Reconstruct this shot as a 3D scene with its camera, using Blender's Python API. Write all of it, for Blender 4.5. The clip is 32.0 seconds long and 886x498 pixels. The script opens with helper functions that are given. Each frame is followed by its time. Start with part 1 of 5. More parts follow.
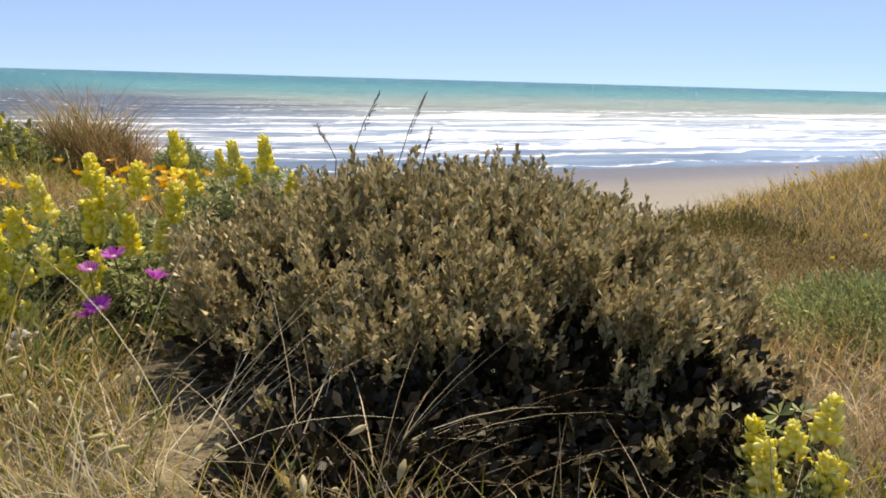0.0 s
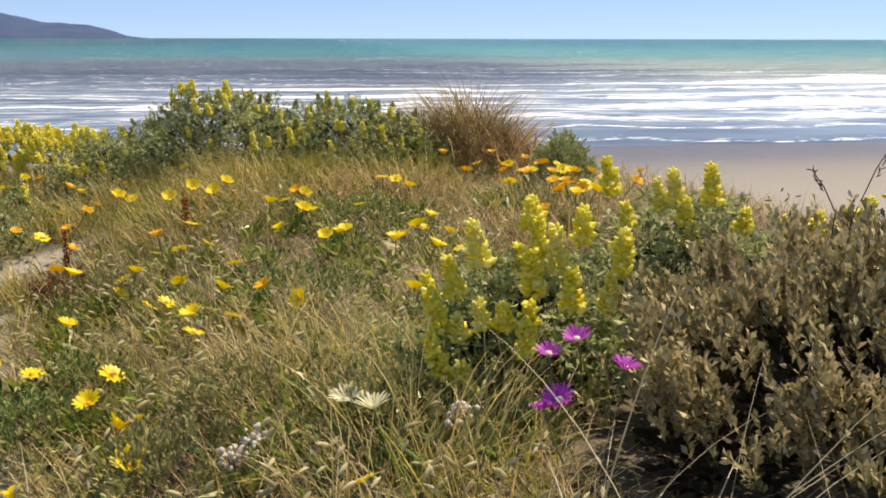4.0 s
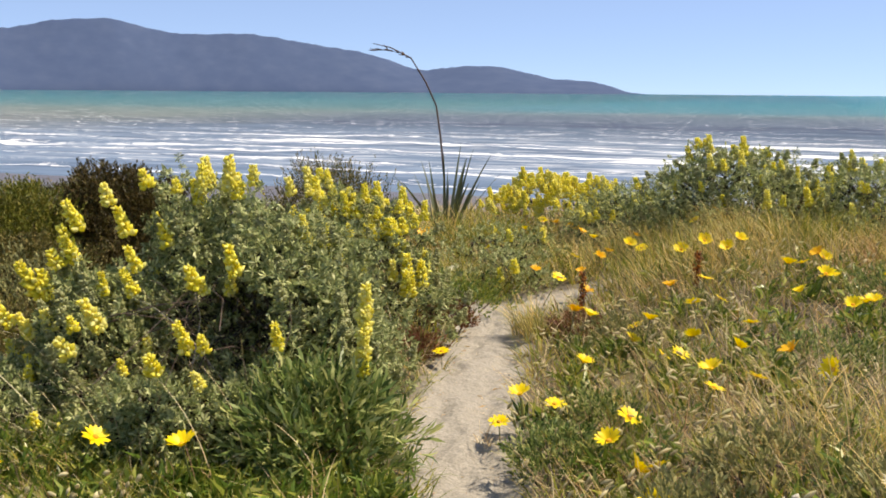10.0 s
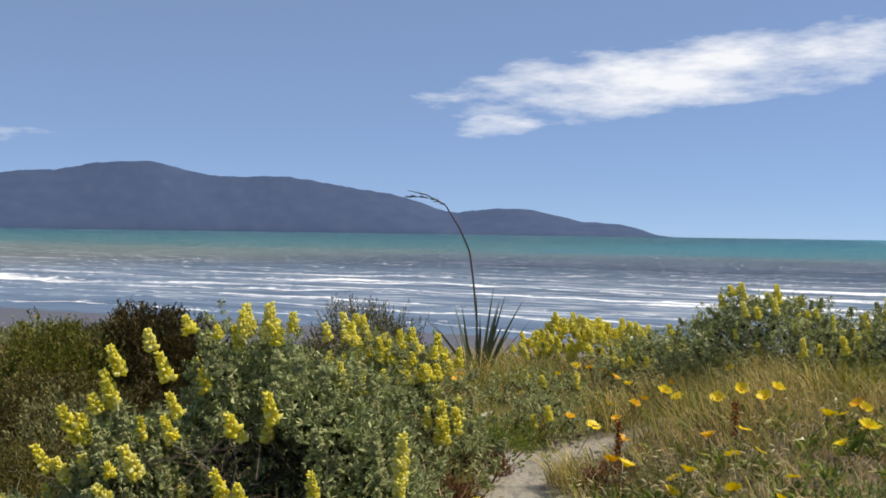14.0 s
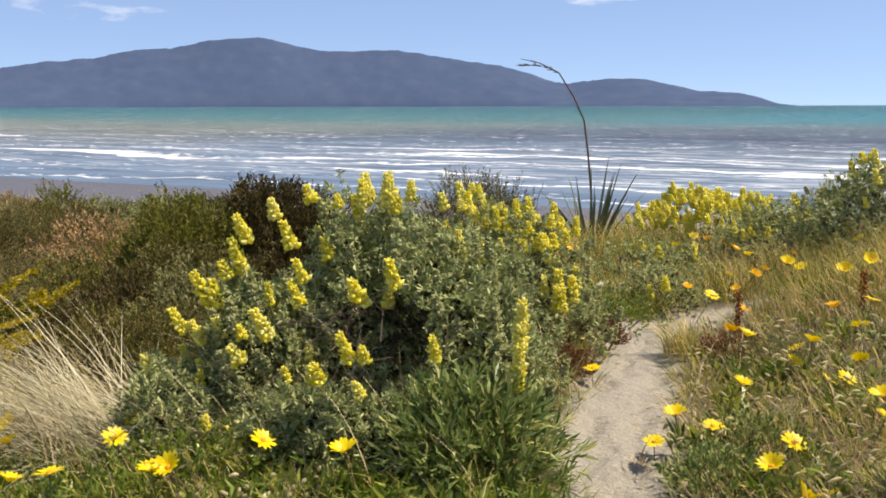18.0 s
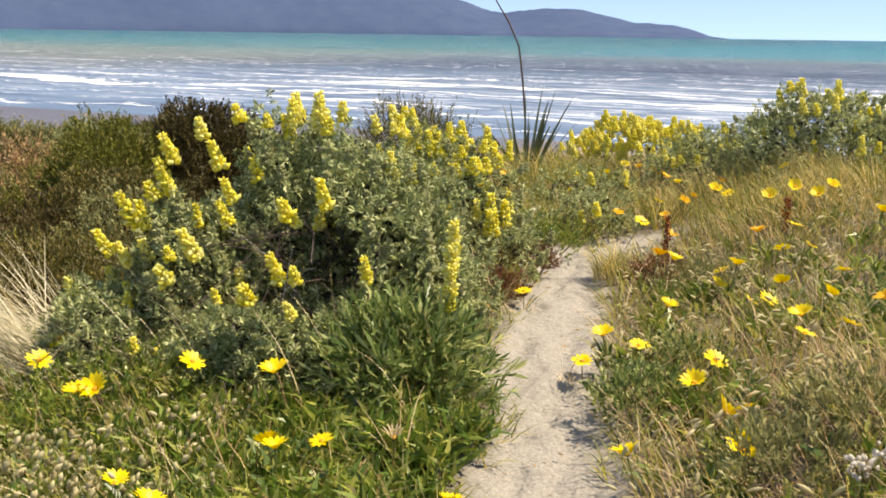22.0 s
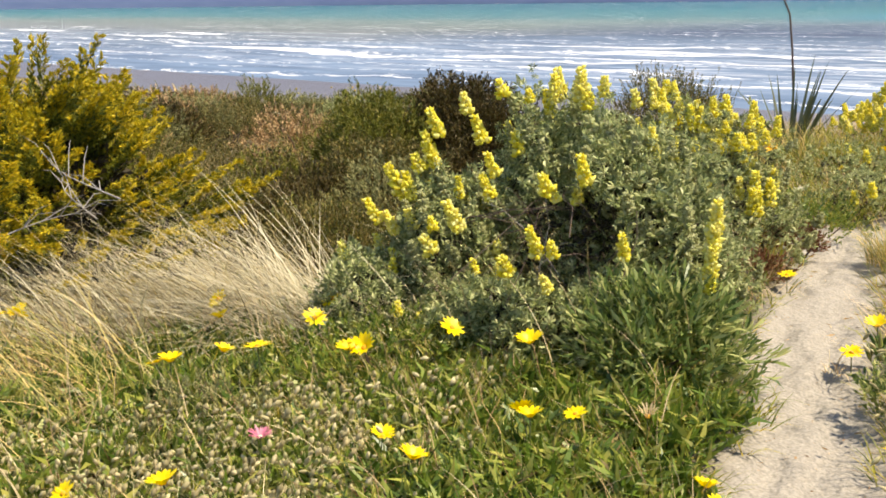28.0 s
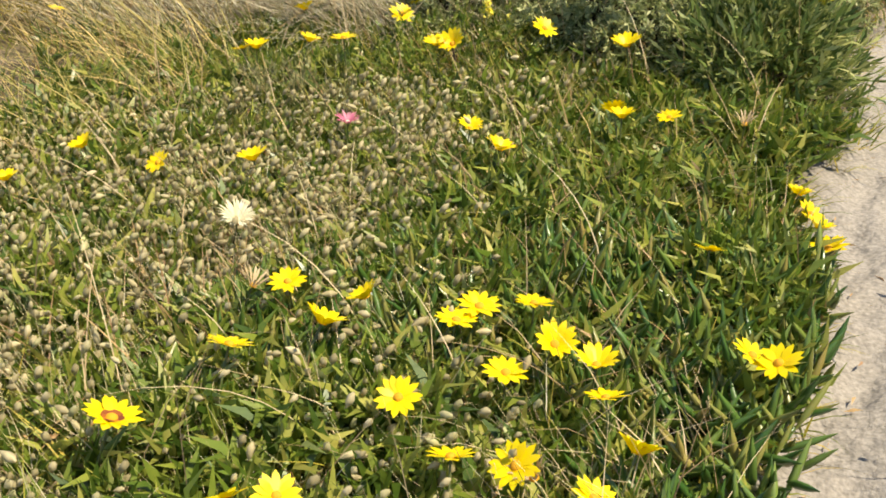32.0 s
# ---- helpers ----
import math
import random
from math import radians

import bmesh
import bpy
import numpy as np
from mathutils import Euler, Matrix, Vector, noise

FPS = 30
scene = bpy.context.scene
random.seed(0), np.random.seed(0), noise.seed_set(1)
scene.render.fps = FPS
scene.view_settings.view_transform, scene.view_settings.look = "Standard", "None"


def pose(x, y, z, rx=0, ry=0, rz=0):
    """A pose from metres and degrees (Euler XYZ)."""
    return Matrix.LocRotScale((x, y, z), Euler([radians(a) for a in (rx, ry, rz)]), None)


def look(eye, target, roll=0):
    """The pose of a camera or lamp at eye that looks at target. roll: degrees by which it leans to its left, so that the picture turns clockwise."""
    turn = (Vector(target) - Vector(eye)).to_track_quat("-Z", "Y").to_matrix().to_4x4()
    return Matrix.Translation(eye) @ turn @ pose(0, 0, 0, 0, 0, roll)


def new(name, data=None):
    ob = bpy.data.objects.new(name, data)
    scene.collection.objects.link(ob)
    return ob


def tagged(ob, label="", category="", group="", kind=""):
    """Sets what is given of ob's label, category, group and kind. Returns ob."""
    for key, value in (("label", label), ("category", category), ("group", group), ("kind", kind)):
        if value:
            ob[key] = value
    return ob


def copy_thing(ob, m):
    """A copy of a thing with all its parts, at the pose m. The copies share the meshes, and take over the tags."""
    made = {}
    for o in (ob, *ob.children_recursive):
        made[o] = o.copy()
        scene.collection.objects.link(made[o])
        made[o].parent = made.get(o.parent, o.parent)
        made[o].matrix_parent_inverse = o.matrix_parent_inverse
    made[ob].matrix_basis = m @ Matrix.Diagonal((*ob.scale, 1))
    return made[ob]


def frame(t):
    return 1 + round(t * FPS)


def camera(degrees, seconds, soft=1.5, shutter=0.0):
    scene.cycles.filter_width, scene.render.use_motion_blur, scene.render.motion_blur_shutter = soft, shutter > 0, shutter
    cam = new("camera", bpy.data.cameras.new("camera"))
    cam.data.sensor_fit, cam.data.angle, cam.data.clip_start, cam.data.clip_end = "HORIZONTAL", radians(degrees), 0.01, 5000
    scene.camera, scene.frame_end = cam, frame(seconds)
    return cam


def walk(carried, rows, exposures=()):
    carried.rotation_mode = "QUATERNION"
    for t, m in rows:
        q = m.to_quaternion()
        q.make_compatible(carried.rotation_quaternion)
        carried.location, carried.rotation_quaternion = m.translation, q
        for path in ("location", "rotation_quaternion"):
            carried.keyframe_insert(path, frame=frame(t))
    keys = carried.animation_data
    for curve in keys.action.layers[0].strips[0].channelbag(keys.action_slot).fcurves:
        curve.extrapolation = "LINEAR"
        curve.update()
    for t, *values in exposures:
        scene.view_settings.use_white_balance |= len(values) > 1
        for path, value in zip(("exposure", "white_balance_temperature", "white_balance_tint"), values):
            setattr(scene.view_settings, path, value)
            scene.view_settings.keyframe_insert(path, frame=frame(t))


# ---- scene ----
# camera: seconds, place, then yaw to the left, tilt up and roll in degrees
EXPOSURES = [(0, 0.24, 7000, 14), (2, 0.2, 7000, 14), (4, 0.23, 7000, 14), (9, 0.36, 7000, 14), (12.5, 0.34, 6800, 13), (14, -0.18, 6500, 11), (15.5, 0.12, 6750, 12),
             (18, 0.27, 6900, 13), (19, 0.4, 7000, 14), (25, 0.62, 7000, 14), (28, 0.7, 7000, 13), (30, 0.68, 6750, 12), (32, 0.54, 6850, 13)]
PATH = [
    (0, 0.289, -0.596, 1.220, -38.49, -10.16, 1.59),
    (0.5, 0.259, -0.525, 1.254, -34.96, -10.65, 1.55),
    (1, 0.326, -0.422, 1.258, -30.96, -10.80, 1.55),
    (1.5, 0.305, -0.355, 1.273, -26.15, -11.43, 1.53),
    (2, 0.225, -0.258, 1.290, -24.14, -11.31, 0.64),
    (2.5, 0.187, -0.171, 1.321, -23.35, -12.74, 0.26),
    (3, 0.198, -0.082, 1.330, -22.78, -13.78, 0.34),
    (3.5, 0.237, 0.009, 1.353, -20.86, -13.39, 0.51),
    (4, 0.239, 0.030, 1.376, -18.07, -12.55, 0.12),
    (4.5, 0.220, 0.028, 1.387, -16.75, -11.26, 0.33),
    (6.5, 0.186, 0.027, 1.374, -11.50, -12.13, -0.19),
    (7, 0.163, 0.024, 1.375, -8.27, -10.57, 0.26),
    (7.5, 0.127, 0.008, 1.367, -5.35, -10.35, 0.35),
    (8, 0.108, 0.006, 1.365, -2.39, -10.49, 0.35),
    (8.5, 0.095, 0.012, 1.364, 0.84, -10.85, 0.40),
    (9, 0.084, 0.037, 1.364, 5.05, -10.51, 0.33),
    (9.5, 0.051, 0.037, 1.360, 8.62, -9.82, 0.50),
    (10, 0.050, 0.038, 1.371, 10.63, -9.41, 0.44),
    (10.5, 0.031, 0.039, 1.365, 12.80, -8.93, 0.50),
    (11, 0.027, 0.034, 1.374, 14.17, -8.45, -0.12),
    (11.5, 0.018, 0.046, 1.370, 15.05, -8.00, -0.12),
    (12, 0.014, 0.044, 1.373, 15.95, -7.70, -0.32),
    (12.5, 0.012, 0.025, 1.381, 15.83, -6.62, -0.08),
    (13, 0.017, -0.002, 1.398, 14.49, -3.67, 0.70),
    (13.5, 0.029, -0.014, 1.409, 12.04, -2.01, 1.24),
    (14, 0.031, -0.018, 1.411, 12.52, -0.98, 0.83),
    (14.5, 0.021, -0.020, 1.398, 15.19, -1.98, 0.64),
    (15, 0.016, -0.019, 1.394, 16.59, -3.59, 0.63),
    (15.5, 0.002, -0.016, 1.392, 17.71, -5.13, 0.62),
    (17.5, -0.003, -0.013, 1.396, 19.12, -7.69, -0.53),
    (18, -0.006, -0.007, 1.384, 19.10, -8.62, -0.13),
    (18.5, -0.002, 0.001, 1.377, 19.51, -9.78, -0.50),
    (19, 0.001, 0.004, 1.373, 19.73, -10.41, -0.42),
    (19.5, 0.003, 0.011, 1.366, 19.25, -10.95, -0.65),
    (20, 0.003, -0.007, 1.357, 18.23, -12.10, -0.13),
    (20.5, -0.004, 0.009, 1.354, 16.10, -12.47, 0.39),
    (21, -0.001, 0.007, 1.351, 14.92, -12.84, 0.90),
    (21.5, 0.001, -0.005, 1.353, 14.55, -12.94, 1.19),
    (22, 0.002, 0.005, 1.346, 15.08, -12.78, 0.83),
    (22.5, -0.004, -0.005, 1.356, 16.93, -12.53, 0.33),
    (23, -0.012, 0.001, 1.355, 19.61, -11.72, -0.20),
    (23.5, -0.008, -0.020, 1.363, 21.89, -11.17, -0.75),
    (24, -0.007, -0.027, 1.368, 23.39, -10.66, -1.26),
    (24.5, -0.013, -0.041, 1.375, 25.30, -10.36, -1.53),
    (25, -0.023, -0.050, 1.376, 27.07, -10.35, -0.97),
    (25.5, -0.021, -0.046, 1.378, 28.30, -10.17, -1.23),
    (27.5, -0.023, -0.046, 1.370, 30.72, -12.50, -1.25),
    (28, -0.030, -0.040, 1.365, 30.20, -14.52, -0.60),
    (28.5, -0.025, -0.033, 1.352, 29.97, -16.12, -0.58),
    (29, -0.024, -0.034, 1.339, 29.56, -17.09, -0.44),
    (29.5, -0.029, -0.042, 1.319, 29.45, -18.54, -0.22),
    (30, -0.035, -0.046, 1.308, 30.99, -19.91, -0.56),
    (30.5, -0.049, -0.058, 1.293, 31.89, -20.64, -0.49),
    (31, -0.062, -0.055, 1.271, 33.26, -23.48, 0.07),
    (31.5, -0.074, -0.059, 1.237, 34.28, -26.83, 0.34),
    (32, -0.076, -0.060, 1.222, 34.85, -30.34, 0.86),
]
cam = camera(50.0, 32.0, soft=1.75)


def heading(x, y, z, yaw, tilt, roll):
    a, b = radians(yaw), radians(tilt)
    ahead = Vector((-math.sin(a) * math.cos(b), math.cos(a) * math.cos(b), math.sin(b)))
    return look(Vector((x, y, z)), Vector((x, y, z)) + 2 * ahead, roll)


walk(cam, [(row[0], heading(*row[1:])) for row in PATH], EXPOSURES)

# ---- light ----
SUN_TURN, SUN_HEIGHT = radians(68), radians(60)
world = bpy.data.worlds.new("sky")
scene.world = world
world.use_nodes = True
wn = world.node_tree.nodes
sky = wn.new("ShaderNodeTexSky")
sky.sky_type, sky.sun_disc = "NISHITA", False
sky.sun_elevation, sky.sun_rotation = SUN_HEIGHT, SUN_TURN
sky.air_density, sky.dust_density, sky.ozone_density = 1.0, 0.0, 5.0
sky.altitude = 3000
sky_way, sky_lift = wn.new("ShaderNodeTexCoord"), wn.new("ShaderNodeVectorMath")
sky_lift.operation = "ADD"
sky_lift.inputs[1].default_value = (0, 0, 0.055)
world.node_tree.links.new(sky_way.outputs["Generated"], sky_lift.inputs[0])
world.node_tree.links.new(sky_lift.outputs[0], sky.inputs["Vector"])
tone = wn.new("ShaderNodeMix")
tone.data_type, tone.blend_type = "RGBA", "MULTIPLY"
tone.inputs[0].default_value = 1.0
tone.inputs[7].default_value = (0.98, 0.995, 1.09, 1)
world.node_tree.links.new(sky.outputs[0], tone.inputs[6])
haze = wn.new("ShaderNodeMix")
haze.data_type = "RGBA"
haze.inputs[0].default_value, haze.inputs[7].default_value = 0.25, (5.4, 7.0, 9.3, 1)
world.node_tree.links.new(tone.outputs[2], haze.inputs[6])
world.node_tree.links.new(haze.outputs[2], wn["Background"].inputs[0])
wn["Background"].inputs[1].default_value = 0.109
sun = new("sun", bpy.data.lights.new("sun", "SUN"))
sun.data.energy, sun.data.angle, sun.data.color = 5.0, radians(0.6), (1.0, 0.91, 0.74)
to_sun = Vector((math.sin(SUN_TURN) * math.cos(SUN_HEIGHT), math.cos(SUN_TURN) * math.cos(SUN_HEIGHT), math.sin(SUN_HEIGHT)))
sun.matrix_world = look(to_sun * 60, (0, 0, 0))

rng = np.random.default_rng(7)


# ---- materials ----
def material(name):
    m = bpy.data.materials.new(name)
    m.use_nodes = True
    n = m.node_tree.nodes
    return m, n, m.node_tree.links, n["Principled BSDF"]


def ramp(n, stops):
    r = n.new("ShaderNodeValToRGB")
    while len(r.color_ramp.elements) < len(stops):
        r.color_ramp.elements.new(0.5)
    for e, (at, c) in zip(r.color_ramp.elements, stops):
        e.position, e.color = at, (*c, 1)
    return r


def leaf_material(name, colours, rough=0.55, glow=0.3, grain=40.0, pick="island", gloss=0.35):
    """Plant tissue: a colour for each blade or leaf, mottled, with light passing through it."""
    m, n, l, p = material(name)
    geo = n.new("ShaderNodeNewGeometry")
    info = n.new("ShaderNodeObjectInfo")
    tex = n.new("ShaderNodeTexNoise")
    tex.inputs["Scale"].default_value, tex.inputs["Detail"].default_value = grain, 3
    tc = n.new("ShaderNodeTexCoord")
    l.new(tc.outputs["Object"], tex.inputs["Vector"])
    mix = n.new("ShaderNodeMath")
    mix.operation = "MULTIPLY_ADD"
    mix.inputs[1].default_value = 0.35
    l.new(tex.outputs["Fac"], mix.inputs[0])
    take = n.new("ShaderNodeMath")
    take.operation = "MULTIPLY_ADD"
    take.inputs[1].default_value, take.inputs[2].default_value = 0.95, -0.15
    l.new(geo.outputs["Random Per Island"] if pick == "island" else info.outputs["Random"], take.inputs[0])
    l.new(take.outputs[0], mix.inputs[2])
    r = ramp(n, [(i / max(1, len(colours) - 1), c) for i, c in enumerate(colours)])
    l.new(mix.outputs[0], r.inputs[0])
    l.new(r.outputs[0], p.inputs["Base Color"])
    p.inputs["Roughness"].default_value = rough
    p.inputs["Specular IOR Level"].default_value = gloss
    if glow:
        tr = n.new("ShaderNodeBsdfTranslucent")
        l.new(r.outputs[0], tr.inputs[0])
        ms = n.new("ShaderNodeMixShader")
        ms.inputs[0].default_value = glow
        l.new(p.outputs[0], ms.inputs[1])
        l.new(tr.outputs[0], ms.inputs[2])
        l.new(ms.outputs[0], n["Material Output"].inputs[0])
    return m


M_GREEN = leaf_material("grass_green", [(0.0694, 0.1, 0.00909), (0.185, 0.217, 0.0183), (0.339, 0.318, 0.0335), (0.586, 0.423, 0.0729)])
M_LUSH = leaf_material("lush_green", [(0.0504, 0.101, 0.0112), (0.129, 0.202, 0.0235), (0.263, 0.319, 0.0448), (0.526, 0.493, 0.112)], rough=0.36, gloss=0.5)
M_DRY = leaf_material("dry_straw", [(0.245, 0.165, 0.08), (0.447, 0.319, 0.161), (0.615, 0.474, 0.267), (0.781, 0.639, 0.392)], glow=0.2)
M_BROWN = leaf_material("brown_grass", [(0.178, 0.0975, 0.0483), (0.396, 0.234, 0.106), (0.594, 0.39, 0.174), (0.713, 0.527, 0.27)], glow=0.2)
M_MARRAM = leaf_material("marram_green", [(0.13, 0.148, 0.0429), (0.311, 0.296, 0.0859), (0.57, 0.445, 0.142), (0.92, 0.635, 0.244)], glow=0.25)
M_SEED = leaf_material("seed_head", [(0.38, 0.32, 0.16), (0.56, 0.48, 0.25), (0.74, 0.64, 0.37), (0.5, 0.48, 0.21)], glow=0.3, rough=0.7)
M_LUPIN = leaf_material("lupin_leaf", [(0.135, 0.175, 0.06), (0.265, 0.315, 0.115), (0.43, 0.46, 0.19), (0.64, 0.64, 0.32)], rough=0.55)
M_LUPIN_FLOWER = leaf_material("lupin_flower", [(0.93, 0.82, 0.05), (0.95, 0.87, 0.1), (0.96, 0.9, 0.2), (0.96, 0.91, 0.36)], glow=0.4)
M_LUPIN_PALE = leaf_material("lupin_flower_pale", [(0.93, 0.84, 0.1), (0.95, 0.88, 0.2), (0.96, 0.91, 0.36), (0.94, 0.9, 0.34)], glow=0.4)
M_BUD = leaf_material("lupin_bud", [(0.34, 0.36, 0.14), (0.5, 0.5, 0.24), (0.66, 0.64, 0.36)], glow=0.4)
M_STRAW = leaf_material("bleached_straw", [(0.25, 0.21, 0.125), (0.43, 0.375, 0.23), (0.62, 0.56, 0.37), (0.8, 0.74, 0.53)], glow=0.25)
M_TUFT = leaf_material("marram_straw", [(0.116, 0.0944, 0.0369), (0.253, 0.195, 0.0788), (0.421, 0.327, 0.137), (0.59, 0.474, 0.232)], glow=0.2)
M_SHRUB = leaf_material("shrub_leaf", [(0.16, 0.14, 0.06), (0.34, 0.29, 0.135), (0.54, 0.45, 0.23), (0.75, 0.62, 0.36)], rough=0.5, glow=0.25)
M_DARKBUSH = leaf_material("dark_bush_leaf", [(0.0273, 0.0262, 0.008), (0.0728, 0.0553, 0.015), (0.127, 0.08, 0.02), (0.109, 0.109, 0.025)], glow=0.15)
M_HEATH = leaf_material("heath_leaf", [(0.052, 0.06, 0.014), (0.12, 0.118, 0.03), (0.21, 0.17, 0.046), (0.32, 0.23, 0.07)], glow=0.2)
M_OLIVE = leaf_material("olive_leaf", [(0.0672, 0.085, 0.0121), (0.151, 0.169, 0.0202), (0.235, 0.227, 0.0302), (0.336, 0.27, 0.0605)], glow=0.2)
M_CONIFER = leaf_material("conifer_tip", [(0.2, 0.2, 0.01), (0.42, 0.36, 0.014), (0.64, 0.48, 0.016), (0.85, 0.62, 0.03)], glow=0.25)
M_CONIFER_GREEN = leaf_material("conifer_leaf", [(0.04, 0.06, 0.006), (0.1, 0.125, 0.012), (0.2, 0.2, 0.015), (0.36, 0.31, 0.02)], glow=0.2)
M_FLAX = leaf_material("flax_leaf", [(0.045, 0.06, 0.028), (0.09, 0.11, 0.05), (0.17, 0.155, 0.09)], rough=0.4, glow=0.1)
M_TWIG = leaf_material("twig", [(0.04, 0.0263, 0.021), (0.096, 0.0638, 0.049), (0.16, 0.112, 0.084)], glow=0.0, rough=0.8)
M_BLEACHED = leaf_material("bleached_twig", [(0.225, 0.203, 0.18), (0.338, 0.307, 0.277), (0.45, 0.42, 0.375)], glow=0.0, rough=0.8)
M_STEM = leaf_material("stem", [(0.07, 0.1, 0.03), (0.12, 0.15, 0.05), (0.2, 0.18, 0.08)], glow=0.1)
M_YELLOW = leaf_material("petal_yellow", [(0.86, 0.56, 0.0), (0.92, 0.7, 0.0), (0.95, 0.78, 0.012)], glow=0.3, rough=0.45, grain=60)
M_ORANGE = leaf_material("petal_orange", [(0.85, 0.36, 0.0), (0.88, 0.48, 0.0), (0.9, 0.6, 0.01)], glow=0.3, rough=0.45, grain=60)
M_DISC = leaf_material("flower_disc", [(0.35, 0.12, 0.01), (0.65, 0.3, 0.01), (0.75, 0.45, 0.02)], glow=0.0, rough=0.8, grain=400)
M_RING = leaf_material("petal_ring", [(0.12, 0.03, 0.01), (0.3, 0.08, 0.01), (0.5, 0.18, 0.01)], glow=0.1)
M_MAGENTA = leaf_material("petal_magenta", [(0.42, 0.03, 0.42), (0.55, 0.05, 0.52), (0.65, 0.12, 0.62)], glow=0.3)
M_CREAM = leaf_material("petal_cream", [(0.72, 0.66, 0.38), (0.8, 0.76, 0.5), (0.85, 0.82, 0.62)], glow=0.3)
M_PINK = leaf_material("petal_pink", [(0.55, 0.12, 0.2), (0.68, 0.22, 0.32), (0.75, 0.35, 0.42)], glow=0.3)
M_SUCCULENT = leaf_material("succulent_leaf", [(0.04, 0.105, 0.018), (0.09, 0.17, 0.03), (0.17, 0.24, 0.045), (0.32, 0.25, 0.07)], rough=0.3, glow=0.1, gloss=0.6)
M_DEEP = leaf_material("deep_green_leaf", [(0.0598, 0.104, 0.026), (0.137, 0.202, 0.0468), (0.273, 0.325, 0.091), (0.598, 0.585, 0.221)], rough=0.42, gloss=0.4)
M_GREYHERB = leaf_material("grey_green_leaf", [(0.138, 0.157, 0.0562), (0.275, 0.272, 0.103), (0.447, 0.4, 0.159)])
M_RED = leaf_material("reddened_leaf", [(0.1, 0.035, 0.02), (0.22, 0.08, 0.04), (0.3, 0.16, 0.07), (0.16, 0.16, 0.05)])
# near-black leaf colour that paints the shade inside the bushes
M_CORE_SHADE = leaf_material("painted_shade_leaf", [(0.018, 0.015, 0.0072), (0.036, 0.027, 0.012), (0.054, 0.042, 0.018)], glow=0.05)
M_WHITE = leaf_material("white_fluff", [(0.5, 0.44, 0.36), (0.66, 0.6, 0.5), (0.75, 0.7, 0.62)], glow=0.3)


def ground_material():
    """Pale dune sand; where plants stand it lies under brown litter, and the beach is darker where it is wet."""
    m, n, l, p = material("dune_sand")
    tc = n.new("ShaderNodeTexCoord")
    big, small = n.new("ShaderNodeTexNoise"), n.new("ShaderNodeTexNoise")
    big.inputs["Scale"].default_value, big.inputs["Detail"].default_value = 2.2, 6
    small.inputs["Scale"].default_value, small.inputs["Detail"].default_value = 90, 4
    for t in (big, small):
        l.new(tc.outputs["Object"], t.inputs["Vector"])
    sand = ramp(n, [(0.3, (0.21, 0.19, 0.155)), (0.5, (0.3, 0.272, 0.225)), (0.75, (0.39, 0.358, 0.3))])
    l.new(small.outputs["Fac"], sand.inputs[0])
    litter = ramp(n, [(0.3, (0.05, 0.042, 0.022)), (0.5, (0.11, 0.09, 0.05)), (0.7, (0.22, 0.175, 0.1))])
    l.new(big.outputs["Fac"], litter.inputs[0])
    cover, wet = n.new("ShaderNodeAttribute"), n.new("ShaderNodeAttribute")
    cover.attribute_name, wet.attribute_name = "cover", "wet"
    mx = n.new("ShaderNodeMix")
    mx.data_type = "RGBA"
    l.new(cover.outputs["Fac"], mx.inputs[0])
    l.new(sand.outputs[0], mx.inputs[6])
    l.new(litter.outputs[0], mx.inputs[7])
    mw = n.new("ShaderNodeMix")
    mw.data_type = "RGBA"
    l.new(wet.outputs["Fac"], mw.inputs[0])
    l.new(mx.outputs[2], mw.inputs[6])
    mw.inputs[7].default_value = (0.115, 0.1, 0.095, 1)
    l.new(mw.outputs[2], p.inputs["Base Color"])
    rough = n.new("ShaderNodeMapRange")
    rough.inputs["To Min"].default_value, rough.inputs["To Max"].default_value = 0.95, 0.38
    l.new(wet.outputs["Fac"], rough.inputs["Value"])
    l.new(rough.outputs[0], p.inputs["Roughness"])
    b = n.new("ShaderNodeBump")
    b.inputs["Strength"].default_value, b.inputs["Distance"].default_value = 1.0, 0.05
    mid = n.new("ShaderNodeTexNoise")
    mid.inputs["Scale"].default_value, mid.inputs["Detail"].default_value = 9, 6
    l.new(tc.outputs["Object"], mid.inputs["Vector"])
    l.new(mid.outputs["Fac"], b.inputs["Height"])
    l.new(b.outputs[0], p.inputs["Normal"])
    return m


SHORE = (0.177, 0.984)  # the way out to sea, square to the waterline
SHORE_AT = 60.0


